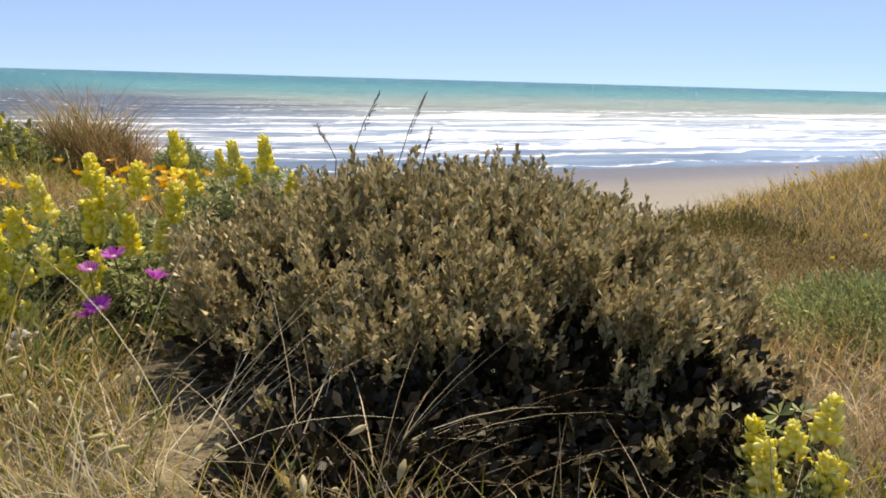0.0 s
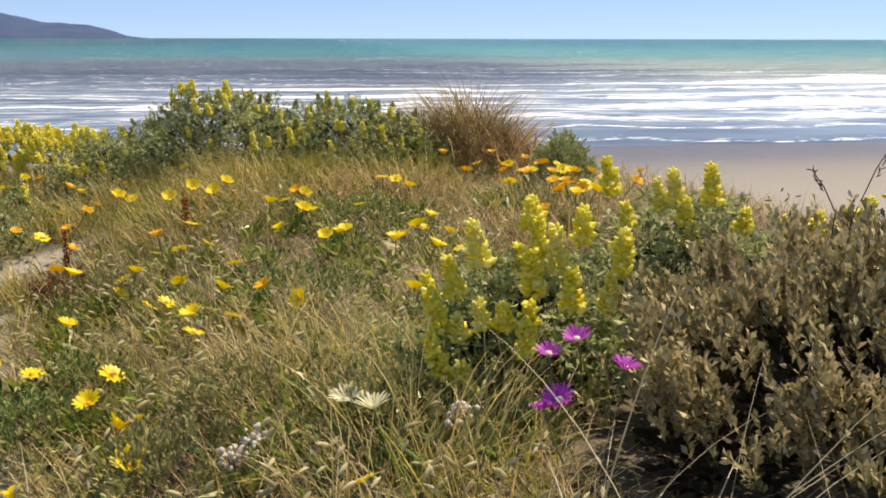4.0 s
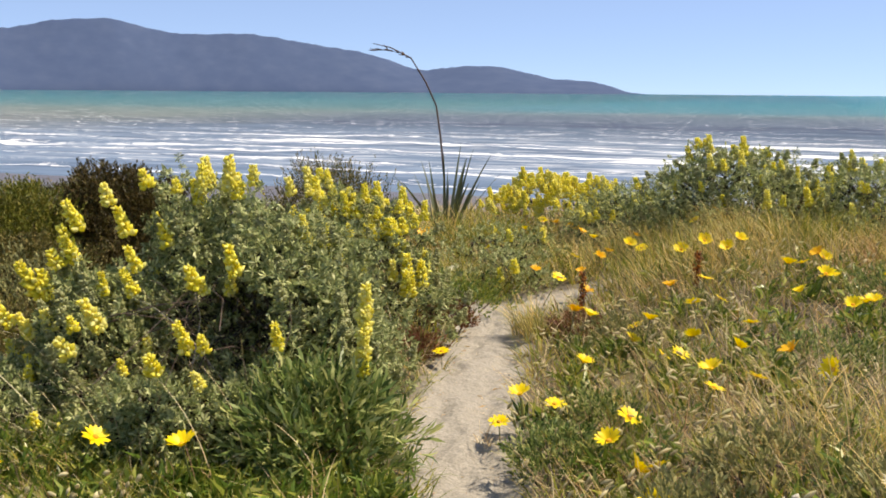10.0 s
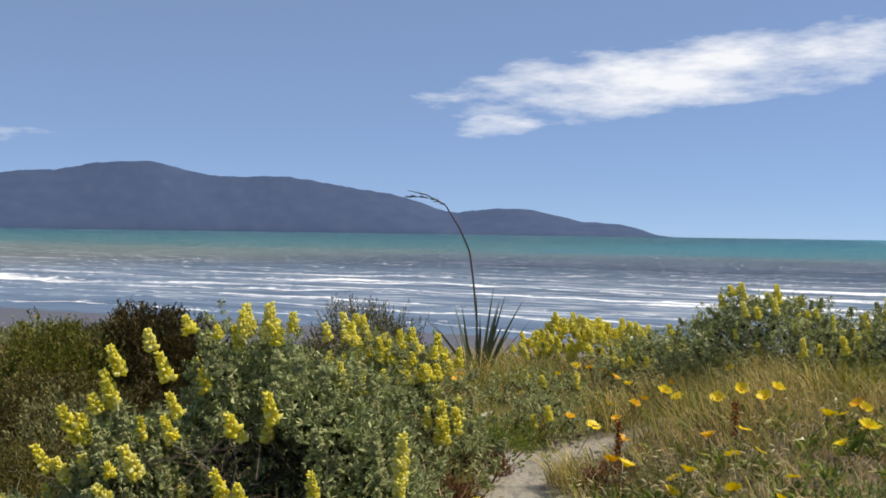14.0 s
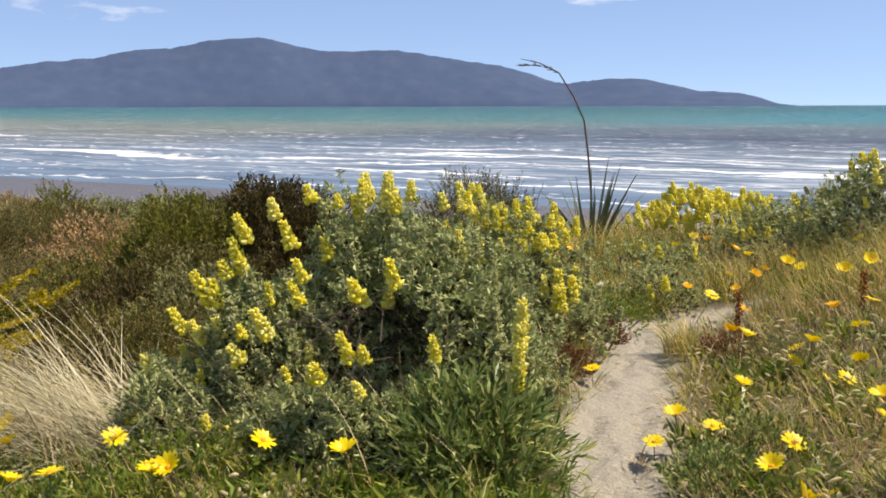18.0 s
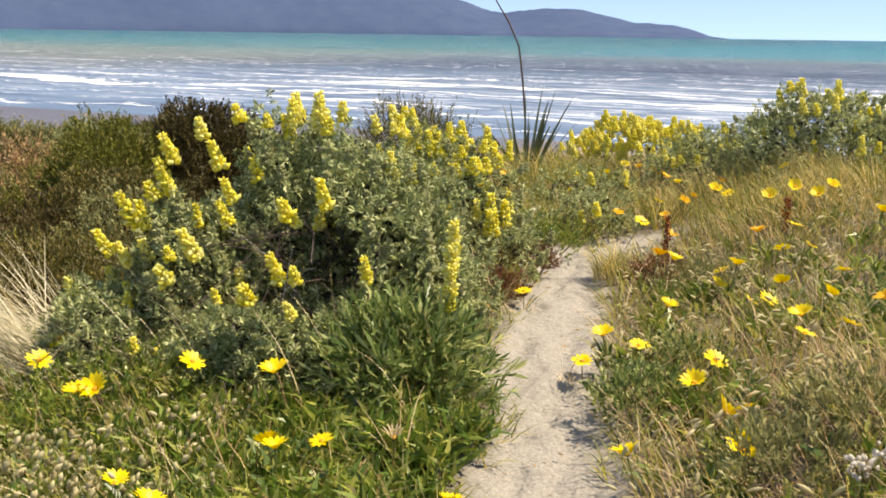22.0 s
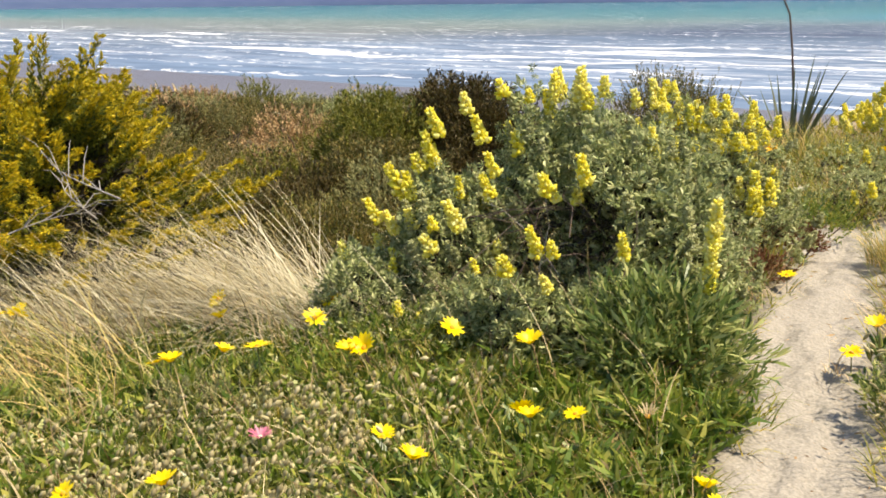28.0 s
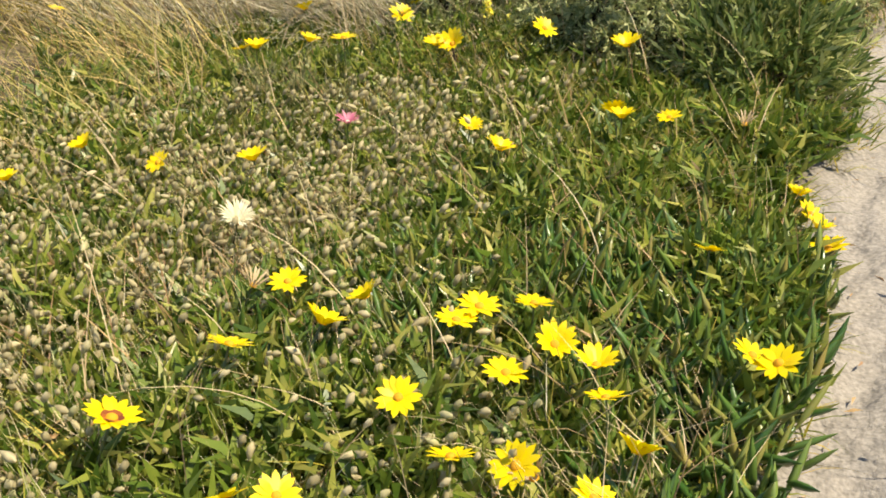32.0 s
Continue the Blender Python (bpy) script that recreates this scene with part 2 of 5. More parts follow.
def sea_material():
    """Water by its depth, with streaks of foam that run along the shore."""
    m, n, l, p = material("sea_water")
    tc = n.new("ShaderNodeTexCoord")
    out, along = n.new("ShaderNodeVectorMath"), n.new("ShaderNodeVectorMath")
    out.operation = along.operation = "DOT_PRODUCT"
    out.inputs[1].default_value, along.inputs[1].default_value = (SHORE[0], SHORE[1], 0), (SHORE[1], -SHORE[0], 0)
    l.new(tc.outputs["Object"], out.inputs[0])
    l.new(tc.outputs["Object"], along.inputs[0])

    def math_(op, a, b, c=None):
        k = n.new("ShaderNodeMath")
        k.operation = op
        for i, v in enumerate((a, b, c)):
            if v is None:
                continue
            if isinstance(v, (int, float)):
                k.inputs[i].default_value = v
            else:
                l.new(v, k.inputs[i])
        return k.outputs[0]

    d = math_("SUBTRACT", out.outputs["Value"], SHORE_AT)
    u = along.outputs["Value"]

    def streaks(scale_u, scale_d, detail, seed, sway=0.0):
        v = n.new("ShaderNodeCombineXYZ")
        l.new(math_("MULTIPLY", u, scale_u), v.inputs[0])
        l.new(math_("MULTIPLY", math_("ADD", d, math_("MULTIPLY", streaks(0.025, 0.012, 3, 11.0), sway)) if sway else d, scale_d), v.inputs[1])
        v.inputs[2].default_value = seed
        t = n.new("ShaderNodeTexNoise")
        t.inputs["Scale"].default_value, t.inputs["Detail"].default_value, t.inputs["Roughness"].default_value = 1, detail, 0.62
        l.new(v.outputs[0], t.inputs["Vector"])
        return t.outputs["Fac"]

    def spread(value, low, high, to_low=0.0, to_high=1.0):
        k = n.new("ShaderNodeMapRange")
        for at, number in zip(("From Min", "From Max", "To Min", "To Max"), (low, high, to_low, to_high)):
            k.inputs[at].default_value = number
        l.new(value, k.inputs["Value"])
        return k.outputs[0]

    wob = math_("MULTIPLY_ADD", streaks(0.006, 0.004, 3, 3.0), 130, -65)
    scaled = math_("MULTIPLY", math_("ADD", d, wob), 1 / 900)
    # the middle of the bay is dark under a wind band, both sides are pale with stirred sand
    dark = ramp(n, [(0.0, (0.13, 0.185, 0.27)), (0.05, (0.125, 0.175, 0.25)), (0.1, (0.09, 0.125, 0.18)), (0.13, (0.068, 0.092, 0.14)), (0.2, (0.075, 0.105, 0.145)), (0.245, (0.1, 0.145, 0.165)), (0.31, (0.046, 0.155, 0.198)), (0.55, (0.024, 0.148, 0.198)), (0.8, (0.017, 0.13, 0.188)), (1.0, (0.025, 0.12, 0.18))])
    pale = ramp(n, [(0.0, (0.14, 0.2, 0.3)), (0.05, (0.15, 0.2, 0.27)), (0.1, (0.2, 0.225, 0.235)), (0.16, (0.17, 0.205, 0.2)), (0.22, (0.155, 0.21, 0.205)), (0.32, (0.075, 0.182, 0.205)), (0.55, (0.045, 0.17, 0.203)), (0.8, (0.03, 0.145, 0.192)), (1.0, (0.035, 0.13, 0.184))])
    l.new(scaled, dark.inputs[0])
    l.new(scaled, pale.inputs[0])
    bay = math_("ADD", u, math_("MULTIPLY_ADD", streaks(0.01, 0.03, 4, 14.0), 120, -60))
    water = n.new("ShaderNodeMix")
    water.data_type = "RGBA"
    sides = math_("ADD", spread(bay, 40, 80), spread(bay, -95, -150))
    l.new(sides, water.inputs[0])
    l.new(dark.outputs[0], water.inputs[6])
    l.new(pale.outputs[0], water.inputs[7])
    tint = n.new("ShaderNodeMix")
    tint.data_type, tint.blend_type = "RGBA", "MULTIPLY"
    tint.inputs[0].default_value = 0.85
    l.new(water.outputs[2], tint.inputs[6])
    chop = ramp(n, [(0.36, (0.6, 0.64, 0.7)), (0.5, (1, 1, 1)), (0.64, (1.3, 1.27, 1.22))])
    l.new(streaks(0.06, 0.25, 7, 8.0), chop.inputs[0])
    l.new(chop.outputs[0], tint.inputs[7])
    stirred = n.new("ShaderNodeMix")
    stirred.data_type, stirred.blend_type = "RGBA", "MULTIPLY"
    stirred.inputs[0].default_value = 1.0
    l.new(tint.outputs[2], stirred.inputs[6])
    gain = math_("ADD", math_("MULTIPLY", spread(bay, 15, 80), math_("ADD", spread(d, 130, 70, 0.0, 0.4), 0.32)), spread(bay, -90, -150, 1.0, 0.78))
    grey = n.new("ShaderNodeCombineColor")
    for channel in range(3):
        l.new(gain, grey.inputs[channel])
    l.new(grey.outputs[0], stirred.inputs[7])
    # rows of breakers: a sharp front towards the shore, a ragged tail behind, broken along their length
    swayed = math_("ADD", d, math_("ADD", math_("MULTIPLY_ADD", streaks(0.014, 0.004, 4, 21.0), 40, -20), math_("MULTIPLY_ADD", streaks(0.07, 0.02, 4, 25.0), 8, -4)))
    heavy = spread(u, -105, 15, -0.1, 0.075)

    def breakers(spacing, first, last, most, seed, rough):
        ph = math_("DIVIDE", swayed, spacing)
        row = math_("FLOOR", ph, 0)
        v = n.new("ShaderNodeCombineXYZ")
        l.new(math_("MULTIPLY", u, 0.022), v.inputs[0])
        l.new(math_("MULTIPLY", row, 7.31), v.inputs[1])
        v.inputs[2].default_value = seed
        t = n.new("ShaderNodeTexNoise")
        t.inputs["Scale"].default_value, t.inputs["Detail"].default_value = 1, 4
        l.new(v.outputs[0], t.inputs["Vector"])
        inside = math_("MULTIPLY", math_("MULTIPLY", spread(d, first - 6, first + 6), spread(d, last + 15, last - 15)), math_("MAXIMUM", sides, spread(d, 74, 50)))
        wide = math_("MULTIPLY", math_("MULTIPLY", spread(math_("ADD", t.outputs["Fac"], math_("MULTIPLY", heavy, 0.7)), 0.45, 0.58), math_("MULTIPLY", spread(heavy, -0.1, 0.07, 0.4, 1.0), most)), inside)
        torn = math_("ADD", math_("FRACT", ph, 0), math_("MULTIPLY_ADD", streaks(0.55, 1.7, 7, seed + 2), rough, -rough * 0.5))
        return spread(math_("SUBTRACT", wide, torn), 0.0, 0.06)

    rows = math_("MAXIMUM", breakers(15.0, 18, 106, 0.62, 1.0, 1.3), breakers(8.5, 8, 60, 0.26, 31.0, 1.1))
    caps = spread(math_("ADD", streaks(0.16, 1.1, 5, 41.0), math_("MULTIPLY", heavy, 0.2)), 0.685, 0.72)
    caps = math_("MULTIPLY", caps, math_("MULTIPLY", spread(d, 70, 100), spread(d, 420, 200)))
    foam = math_("MAXIMUM", rows, caps)
    lace = math_("MULTIPLY", math_("MULTIPLY", spread(streaks(0.11, 0.7, 7, 51.0), 0.49, 0.66), spread(d, 95, 60)), math_("MULTIPLY", spread(d, 4, 14), spread(heavy, -0.1, 0.075, 0.2, 0.62)))
    mx = n.new("ShaderNodeMix")
    mx.data_type = "RGBA"
    l.new(math_("MAXIMUM", foam, lace), mx.inputs[0])
    l.new(stirred.outputs[2], mx.inputs[6])
    mx.inputs[7].default_value = (0.88, 0.89, 0.9, 1)
    l.new(mx.outputs[2], p.inputs["Base Color"])
    p.inputs["Roughness"].default_value, p.inputs["IOR"].default_value = 0.7, 1.33
    p.inputs["Specular IOR Level"].default_value = 0.1
    return m


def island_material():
    """Distant bush-clad slopes; the blue haze of distance is painted into their base colour."""
    m, n, l, p = material("hazed_bush")
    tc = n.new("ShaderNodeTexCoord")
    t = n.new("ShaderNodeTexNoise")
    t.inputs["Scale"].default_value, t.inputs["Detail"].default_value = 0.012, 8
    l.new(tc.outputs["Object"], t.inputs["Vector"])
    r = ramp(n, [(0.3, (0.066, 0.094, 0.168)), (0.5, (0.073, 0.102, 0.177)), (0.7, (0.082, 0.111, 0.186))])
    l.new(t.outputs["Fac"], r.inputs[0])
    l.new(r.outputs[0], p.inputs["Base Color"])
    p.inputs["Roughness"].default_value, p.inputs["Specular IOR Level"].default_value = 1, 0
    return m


def cloud_material():
    m, n, l, p = material("cloud_white")
    tc = n.new("ShaderNodeTexCoord")
    t = n.new("ShaderNodeTexNoise")
    t.inputs["Scale"].default_value, t.inputs["Detail"].default_value, t.inputs["Roughness"].default_value = 1.6, 7, 0.6
    mp = n.new("ShaderNodeMapping")
    mp.inputs["Scale"].default_value = (0.0016, 0.0016, 0.006)
    l.new(tc.outputs["Object"], mp.inputs[0])
    l.new(mp.outputs[0], t.inputs["Vector"])
    thick = n.new("ShaderNodeAttribute")
    thick.attribute_name = "thick"
    k = n.new("ShaderNodeMath")
    k.operation = "MULTIPLY_ADD"
    k.inputs[1].default_value = 1.3
    l.new(thick.outputs["Fac"], k.inputs[0])
    sh = n.new("ShaderNodeMath")
    sh.operation = "MULTIPLY_ADD"
    sh.inputs[1].default_value, sh.inputs[2].default_value = 1.9, -1.45
    l.new(t.outputs["Fac"], sh.inputs[0])
    l.new(sh.outputs[0], k.inputs[2])
    r = n.new("ShaderNodeMapRange")
    r.inputs["From Min"].default_value, r.inputs["From Max"].default_value = 0.0, 0.8
    l.new(k.outputs[0], r.inputs["Value"])
    em, tr, ms = n.new("ShaderNodeEmission"), n.new("ShaderNodeBsdfTransparent"), n.new("ShaderNodeMixShader")
    em.inputs[0].default_value, em.inputs[1].default_value = (0.95, 0.97, 1.0, 1), 1.1
    l.new(r.outputs[0], ms.inputs[0])
    l.new(tr.outputs[0], ms.inputs[1])
    l.new(em.outputs[0], ms.inputs[2])
    l.new(ms.outputs[0], n["Material Output"].inputs[0])
    return m


# ---- mesh helpers ----
def mesh_np(name, verts, faces, mat, smooth=True):
    me = bpy.data.meshes.new(name)
    faces = np.asarray(faces, np.int32)
    count, k = faces.shape
    me.vertices.add(len(verts))
    me.vertices.foreach_set("co", np.asarray(verts, np.float32).ravel())
    me.loops.add(count * k)
    me.loops.foreach_set("vertex_index", faces.ravel())
    me.polygons.add(count)
    me.polygons.foreach_set("loop_start", np.arange(count, dtype=np.int32) * k)
    me.polygons.foreach_set("use_smooth", np.full(count, smooth))
    me.update(calc_edges=True)
    if mat:
        me.materials.append(mat)
    return me


def join(pieces):
    """Several (verts, faces) with the same face size as one."""
    verts, faces, at = [], [], 0
    for v, f in pieces:
        verts.append(v)
        faces.append(np.asarray(f) + at)
        at += len(v)
    return np.concatenate(verts), np.concatenate(faces)


def part(name, me, parent, label="", m=None):
    ob = new(name, me)
    ob.parent = parent
    if m is not None:
        ob.matrix_basis = m
    if label:
        ob["label"] = label
    return ob


def thing(name, label, category, m=None, group="", kind="", me=None):
    ob = new(name, me)
    if m is not None:
        ob.matrix_basis = m
    return tagged(ob, label, category, group, kind)


def unit(v):
    return v / np.maximum(np.linalg.norm(v, axis=-1, keepdims=True), 1e-9)


def blades(base, turn, length, width, lean, curl, segs=3, twist=0.7):
    """Tapered grass blades: turn is the way they bend, lean their tilt at the foot, curl how far they bend over (radians)."""
    count = len(base)
    u = np.linspace(0, 1, segs + 1)
    side = turn + np.pi / 2 + rng.normal(0, twist, count)
    sv = np.stack([np.cos(side), np.sin(side), np.zeros(count)], -1)
    rows, pos = [], base.copy()
    for i in range(segs + 1):
        if i:
            a = lean + curl * (u[i] + u[i - 1]) / 2
            step = (length / segs)[:, None]
            pos = pos + step * np.stack([np.cos(turn) * np.sin(a), np.sin(turn) * np.sin(a), np.cos(a)], -1)
        w = (width * (1 - u[i] ** 2 * 0.92) / 2)[:, None]
        rows += [pos - sv * w, pos + sv * w]
    verts = np.stack(rows, 1)
    k = 2 * (segs + 1)
    f = np.array([[2 * i, 2 * i + 1, 2 * i + 3, 2 * i + 2] for i in range(segs)])
    faces = (f[None] + (np.arange(count) * k)[:, None, None]).reshape(-1, 4)
    return verts.reshape(-1, 3), faces, pos


def leaves(at, way, size, ratio=0.35, wide=0.6, bend=0.15):
    """Flat pointed leaves, one bent quad each, that grow from at along way."""
    count = len(at)
    way = unit(way)
    side = unit(np.cross(way, rng.normal(0, 1, (count, 3))))
    up = np.cross(side, way)
    s = size[:, None]
    mid = at + way * s * wide
    verts = np.stack([at, mid - side * s * ratio / 2 + up * s * bend * 0.3, at + way * s - up * s * bend, mid + side * s * ratio / 2 + up * s * bend * 0.3], 1)
    return verts.reshape(-1, 3), np.arange(count * 4).reshape(-1, 4)


def tube(points, radii, sides=5):
    points = np.asarray(points, float)
    verts, count = [], len(points)
    for i, (p, r) in enumerate(zip(points, radii)):
        t = unit(points[min(i + 1, count - 1)] - points[max(i - 1, 0)])
        a = unit(np.cross(t, (0.3, 0.9, 0.31)))
        b = np.cross(t, a)
        for k in range(sides):
            g = 2 * np.pi * k / sides
            verts.append(p + r * (math.cos(g) * a + math.sin(g) * b))
    faces = [[i * sides + k, i * sides + (k + 1) % sides, (i + 1) * sides + (k + 1) % sides, (i + 1) * sides + k] for i in range(count - 1) for k in range(sides)]
    return np.array(verts), np.array(faces)


def pods(at, way, length, ratio):
    """Small four-sided seed heads or buds, three quads long each."""
    count = len(at)
    way = unit(way)
    a = unit(np.cross(way, rng.normal(0, 1, (count, 3))))
    b = np.cross(way, a)
    rows = []
    for u, r in ((0.0, 0.25), (0.3, 1.0), (0.65, 0.85), (1.0, 0.1)):
        c = at + way * (length * u)[:, None]
        w = (length * ratio / 2 * r)[:, None]
        rows += [c + a * w, c + b * w, c - a * w, c - b * w]
    verts = np.stack(rows, 1)
    f = np.array([[4 * i + k, 4 * i + (k + 1) % 4, 4 * i + 4 + (k + 1) % 4, 4 * i + 4 + k] for i in range(3) for k in range(4)])
    return verts.reshape(-1, 3), (f[None] + (np.arange(count) * 16)[:, None, None]).reshape(-1, 4)


# ---- the lie of the land ----
def sm(a, b, x):
    u = np.clip((np.asarray(x, float) - a) / (b - a), 0, 1)
    return u * u * (3 - 2 * u)


PATH_LINE = np.array([(0.6, -4.0), (0.35, -1.2), (0.05, 0.2), (-0.1, 1.3), (-0.19, 1.85), (-0.24, 2.1), (-0.35, 2.4), (-0.4, 2.75), (-0.415, 3.05), (-0.45, 3.35), (-0.55, 3.7), (-0.59, 3.95), (-0.585, 4.35), (-0.645, 5.2), (-0.75, 5.5), (-0.8, 6.0), (-0.3, 6.5), (0.15, 6.95)])
PATH_HALF = np.array([0.2, 0.2, 0.19, 0.2, 0.19, 0.21, 0.25, 0.235, 0.175, 0.18, 0.25, 0.26, 0.195, 0.225, 0.2, 0.3, 0.17, 0.03])


def off_path(x, y):
    """How far a place lies outside the edge of the path (negative: on it)."""
    x, y = np.asarray(x, float), np.asarray(y, float)
    best = np.full(x.shape, 9.0)
    for (a, b, ha, hb) in zip(PATH_LINE[:-1], PATH_LINE[1:], PATH_HALF[:-1], PATH_HALF[1:]):
        d = b - a
        k = np.clip(((x - a[0]) * d[0] + (y - a[1]) * d[1]) / (d @ d), 0, 1)
        best = np.minimum(best, np.hypot(x - a[0] - k * d[0], y - a[1] - k * d[1]) - (ha + (hb - ha) * k))
    return best


def shelf(x):
    """How far towards the sea the dune top runs before it falls to the beach."""
    return 10.5 + 0.2 * sm(-2, -8, x) - 5.0 * sm(3.2, 5.2, x)


def ground(x, y):
    x, y = np.asarray(x, float), np.asarray(y, float)
    s = y + 0.18 * x
    z = 0.3 * sm(-0.25, 0.9, x) * (1 - 0.5 * sm(6, 12, y)) * (1 - 1.3 * sm(3.2, 6, x)) - 0.12 * sm(-1, -3, x) - 0.3 * np.exp(-(((x + 5) / 1.8) ** 2 + ((y - 5.5) / 2) ** 2))
    z = z + 0.06 * np.sin(1.3 * x + 0.4) * np.sin(1.1 * y)
    hill = 0.9 * np.exp(-(((x - 9.8) / 2.5) ** 2 + ((y - 2.6) / 2.0) ** 2))
    edge = shelf(x)
    z = z + 0.22 * np.exp(-(((x - 3.05) / 0.7) ** 2 + ((y - 8.0) / 0.7) ** 2))
    z = (z + hill) * (1 - sm(edge, edge + 13, s)) - 4.3 * sm(edge - 0.5, edge + 13, s) - 0.95 * sm(26, 66, s) - 3 * sm(66, 200, s)
    return z - 0.11 * sm(4.5, 9.5, y) * sm(-1.8, -4.5, x) * (1 - sm(11, 16, s))


def build_ground():
    # fine near the camera, coarse to the far beach
    g = np.concatenate([-np.geomspace(900, 6.2, 34), np.arange(-6, -1.301, 0.09), np.arange(-1.25, 0.551, 0.03), np.arange(0.6, 6.001, 0.09), np.geomspace(6.2, 900, 34)])
    h = np.concatenate([-np.geomspace(300, 3.2, 18), np.arange(-3, 0.81, 0.09), np.arange(0.87, 6.7, 0.03), np.arange(6.75, 9.001, 0.09), np.geomspace(9.2, 400, 70)])
    x, y = np.meshgrid(g, h)
    z = ground(x, y)
    p = off_path(x, y)
    near = np.exp(-((x / 9) ** 2 + ((y - 2) / 9) ** 2))
    bumps = np.array([noise.noise((a * 3.1, b * 3.1, 0.3)) * 0.5 + noise.noise((a * 8.3, b * 8.3, 1.3)) * 0.3 for a, b in zip(x.ravel(), y.ravel())]).reshape(x.shape)
    z = z + near * bumps * 0.035 - 0.05 * near * (1 - sm(-0.05, 0.12, p))
    # old footprints along the path
    for i in range(46):
        fy = 0.6 + 0.125 * i + rng.normal(0, 0.05)
        fx = np.interp(fy, PATH_LINE[:, 1], PATH_LINE[:, 0]) + (0.08 if i % 2 else -0.08) + rng.normal(0, 0.04)
        turn = rng.normal(0.1, 0.25)
        dx, dy = x - fx, y - fy
        a, b = (dx * math.cos(turn) + dy * math.sin(turn)) / 0.05, (dy * math.cos(turn) - dx * math.sin(turn)) / 0.12
        k = a * a + b * b
        z = z - rng.uniform(0.01, 0.026) * (np.exp(-k) - 0.35 * np.exp(-(np.sqrt(k) - 1.6) ** 2 * 4))
    verts = np.stack([x, y, z], -1).reshape(-1, 3)
    r, c = x.shape
    i = np.arange(r * c).reshape(r, c)
    faces = np.stack([i[:-1, :-1], i[:-1, 1:], i[1:, 1:], i[1:, :-1]], -1).reshape(-1, 4)
    me = mesh_np("ground", verts, faces, ground_material())
    s = (y + 0.18 * x)
    cover = sm(-0.03, 0.1, p + bumps * 0.12) * (1 - sm(16, 22, s + bumps * 3))
    wet = sm(31, 54, s + bumps + 26 * sm(2, -14, x))
    for name, values in (("cover", cover), ("wet", wet)):
        me.attributes.new(name, "FLOAT", "POINT").data.foreach_set("value", values.ravel().astype(np.float32))
    return thing("ground", "pale dune sand with brown plant litter, running down to a wide beach", "ground", kind="structure", me=me)


build_ground()


def build_sea():
    ring = np.geomspace(40, 4960, 230)
    turn = np.radians(np.linspace(-88, 88, 330))
    r, a = np.meshgrid(ring, turn, indexing="ij")
    x, y = r * np.sin(a), r * np.cos(a)
    d = x * SHORE[0] + y * SHORE[1] - SHORE_AT
    u = x * SHORE[1] - y * SHORE[0]
    roll = np.sin(d * 0.33 + 2.5 * np.sin(u * 0.013) + 1.2 * np.sin(u * 0.041 + 2))
    swell = np.where(roll > 0, roll ** 3, 0.25 * roll)
    z = -5.0 + 0.25 * swell * sm(6, 30, d) * (1 - sm(90, 190, d)) - 0.15 * (1 - sm(-4, 6, d))
    verts = np.stack([x, y, z], -1).reshape(-1, 3)
    i = np.arange(x.size).reshape(x.shape)
    faces = np.stack([i[:-1, :-1], i[:-1, 1:], i[1:, 1:], i[1:, :-1]], -1).reshape(-1, 4)[:, ::-1]
    me = mesh_np("sea", verts, faces, sea_material())
    return thing("sea", "turquoise sea with a grey wind band and white breaking surf", "sea", kind="structure", me=me)


build_sea()


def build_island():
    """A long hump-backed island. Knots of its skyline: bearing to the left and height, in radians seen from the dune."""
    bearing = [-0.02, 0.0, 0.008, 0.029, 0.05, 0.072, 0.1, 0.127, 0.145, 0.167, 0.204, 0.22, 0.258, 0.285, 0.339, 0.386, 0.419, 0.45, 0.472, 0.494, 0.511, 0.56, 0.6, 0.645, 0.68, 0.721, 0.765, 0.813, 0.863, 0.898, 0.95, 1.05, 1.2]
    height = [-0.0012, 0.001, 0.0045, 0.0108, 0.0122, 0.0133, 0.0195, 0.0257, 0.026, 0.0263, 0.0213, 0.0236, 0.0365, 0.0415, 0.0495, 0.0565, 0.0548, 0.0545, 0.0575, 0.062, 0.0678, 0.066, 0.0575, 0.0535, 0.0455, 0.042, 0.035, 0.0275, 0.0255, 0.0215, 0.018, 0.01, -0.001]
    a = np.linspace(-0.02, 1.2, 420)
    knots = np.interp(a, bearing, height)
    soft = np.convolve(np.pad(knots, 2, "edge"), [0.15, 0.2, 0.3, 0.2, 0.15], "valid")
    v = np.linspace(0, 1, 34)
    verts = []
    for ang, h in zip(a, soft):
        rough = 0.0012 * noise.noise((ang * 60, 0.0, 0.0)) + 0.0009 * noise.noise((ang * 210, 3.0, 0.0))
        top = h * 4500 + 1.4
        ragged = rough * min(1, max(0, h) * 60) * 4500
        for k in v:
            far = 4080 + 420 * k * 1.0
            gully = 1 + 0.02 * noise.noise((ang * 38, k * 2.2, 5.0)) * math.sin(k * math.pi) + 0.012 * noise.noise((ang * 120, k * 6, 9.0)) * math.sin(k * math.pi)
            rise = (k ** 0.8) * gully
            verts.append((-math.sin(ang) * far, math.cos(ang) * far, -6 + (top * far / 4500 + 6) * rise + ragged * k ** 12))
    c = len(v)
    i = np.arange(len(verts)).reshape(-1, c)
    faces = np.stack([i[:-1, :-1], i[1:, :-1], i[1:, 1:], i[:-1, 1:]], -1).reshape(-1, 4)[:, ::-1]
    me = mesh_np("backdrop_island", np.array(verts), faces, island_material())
    return thing("backdrop_island", "long hump-backed island, blue-grey haze of distance put into its colour", "island", kind="structure", me=me)


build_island()


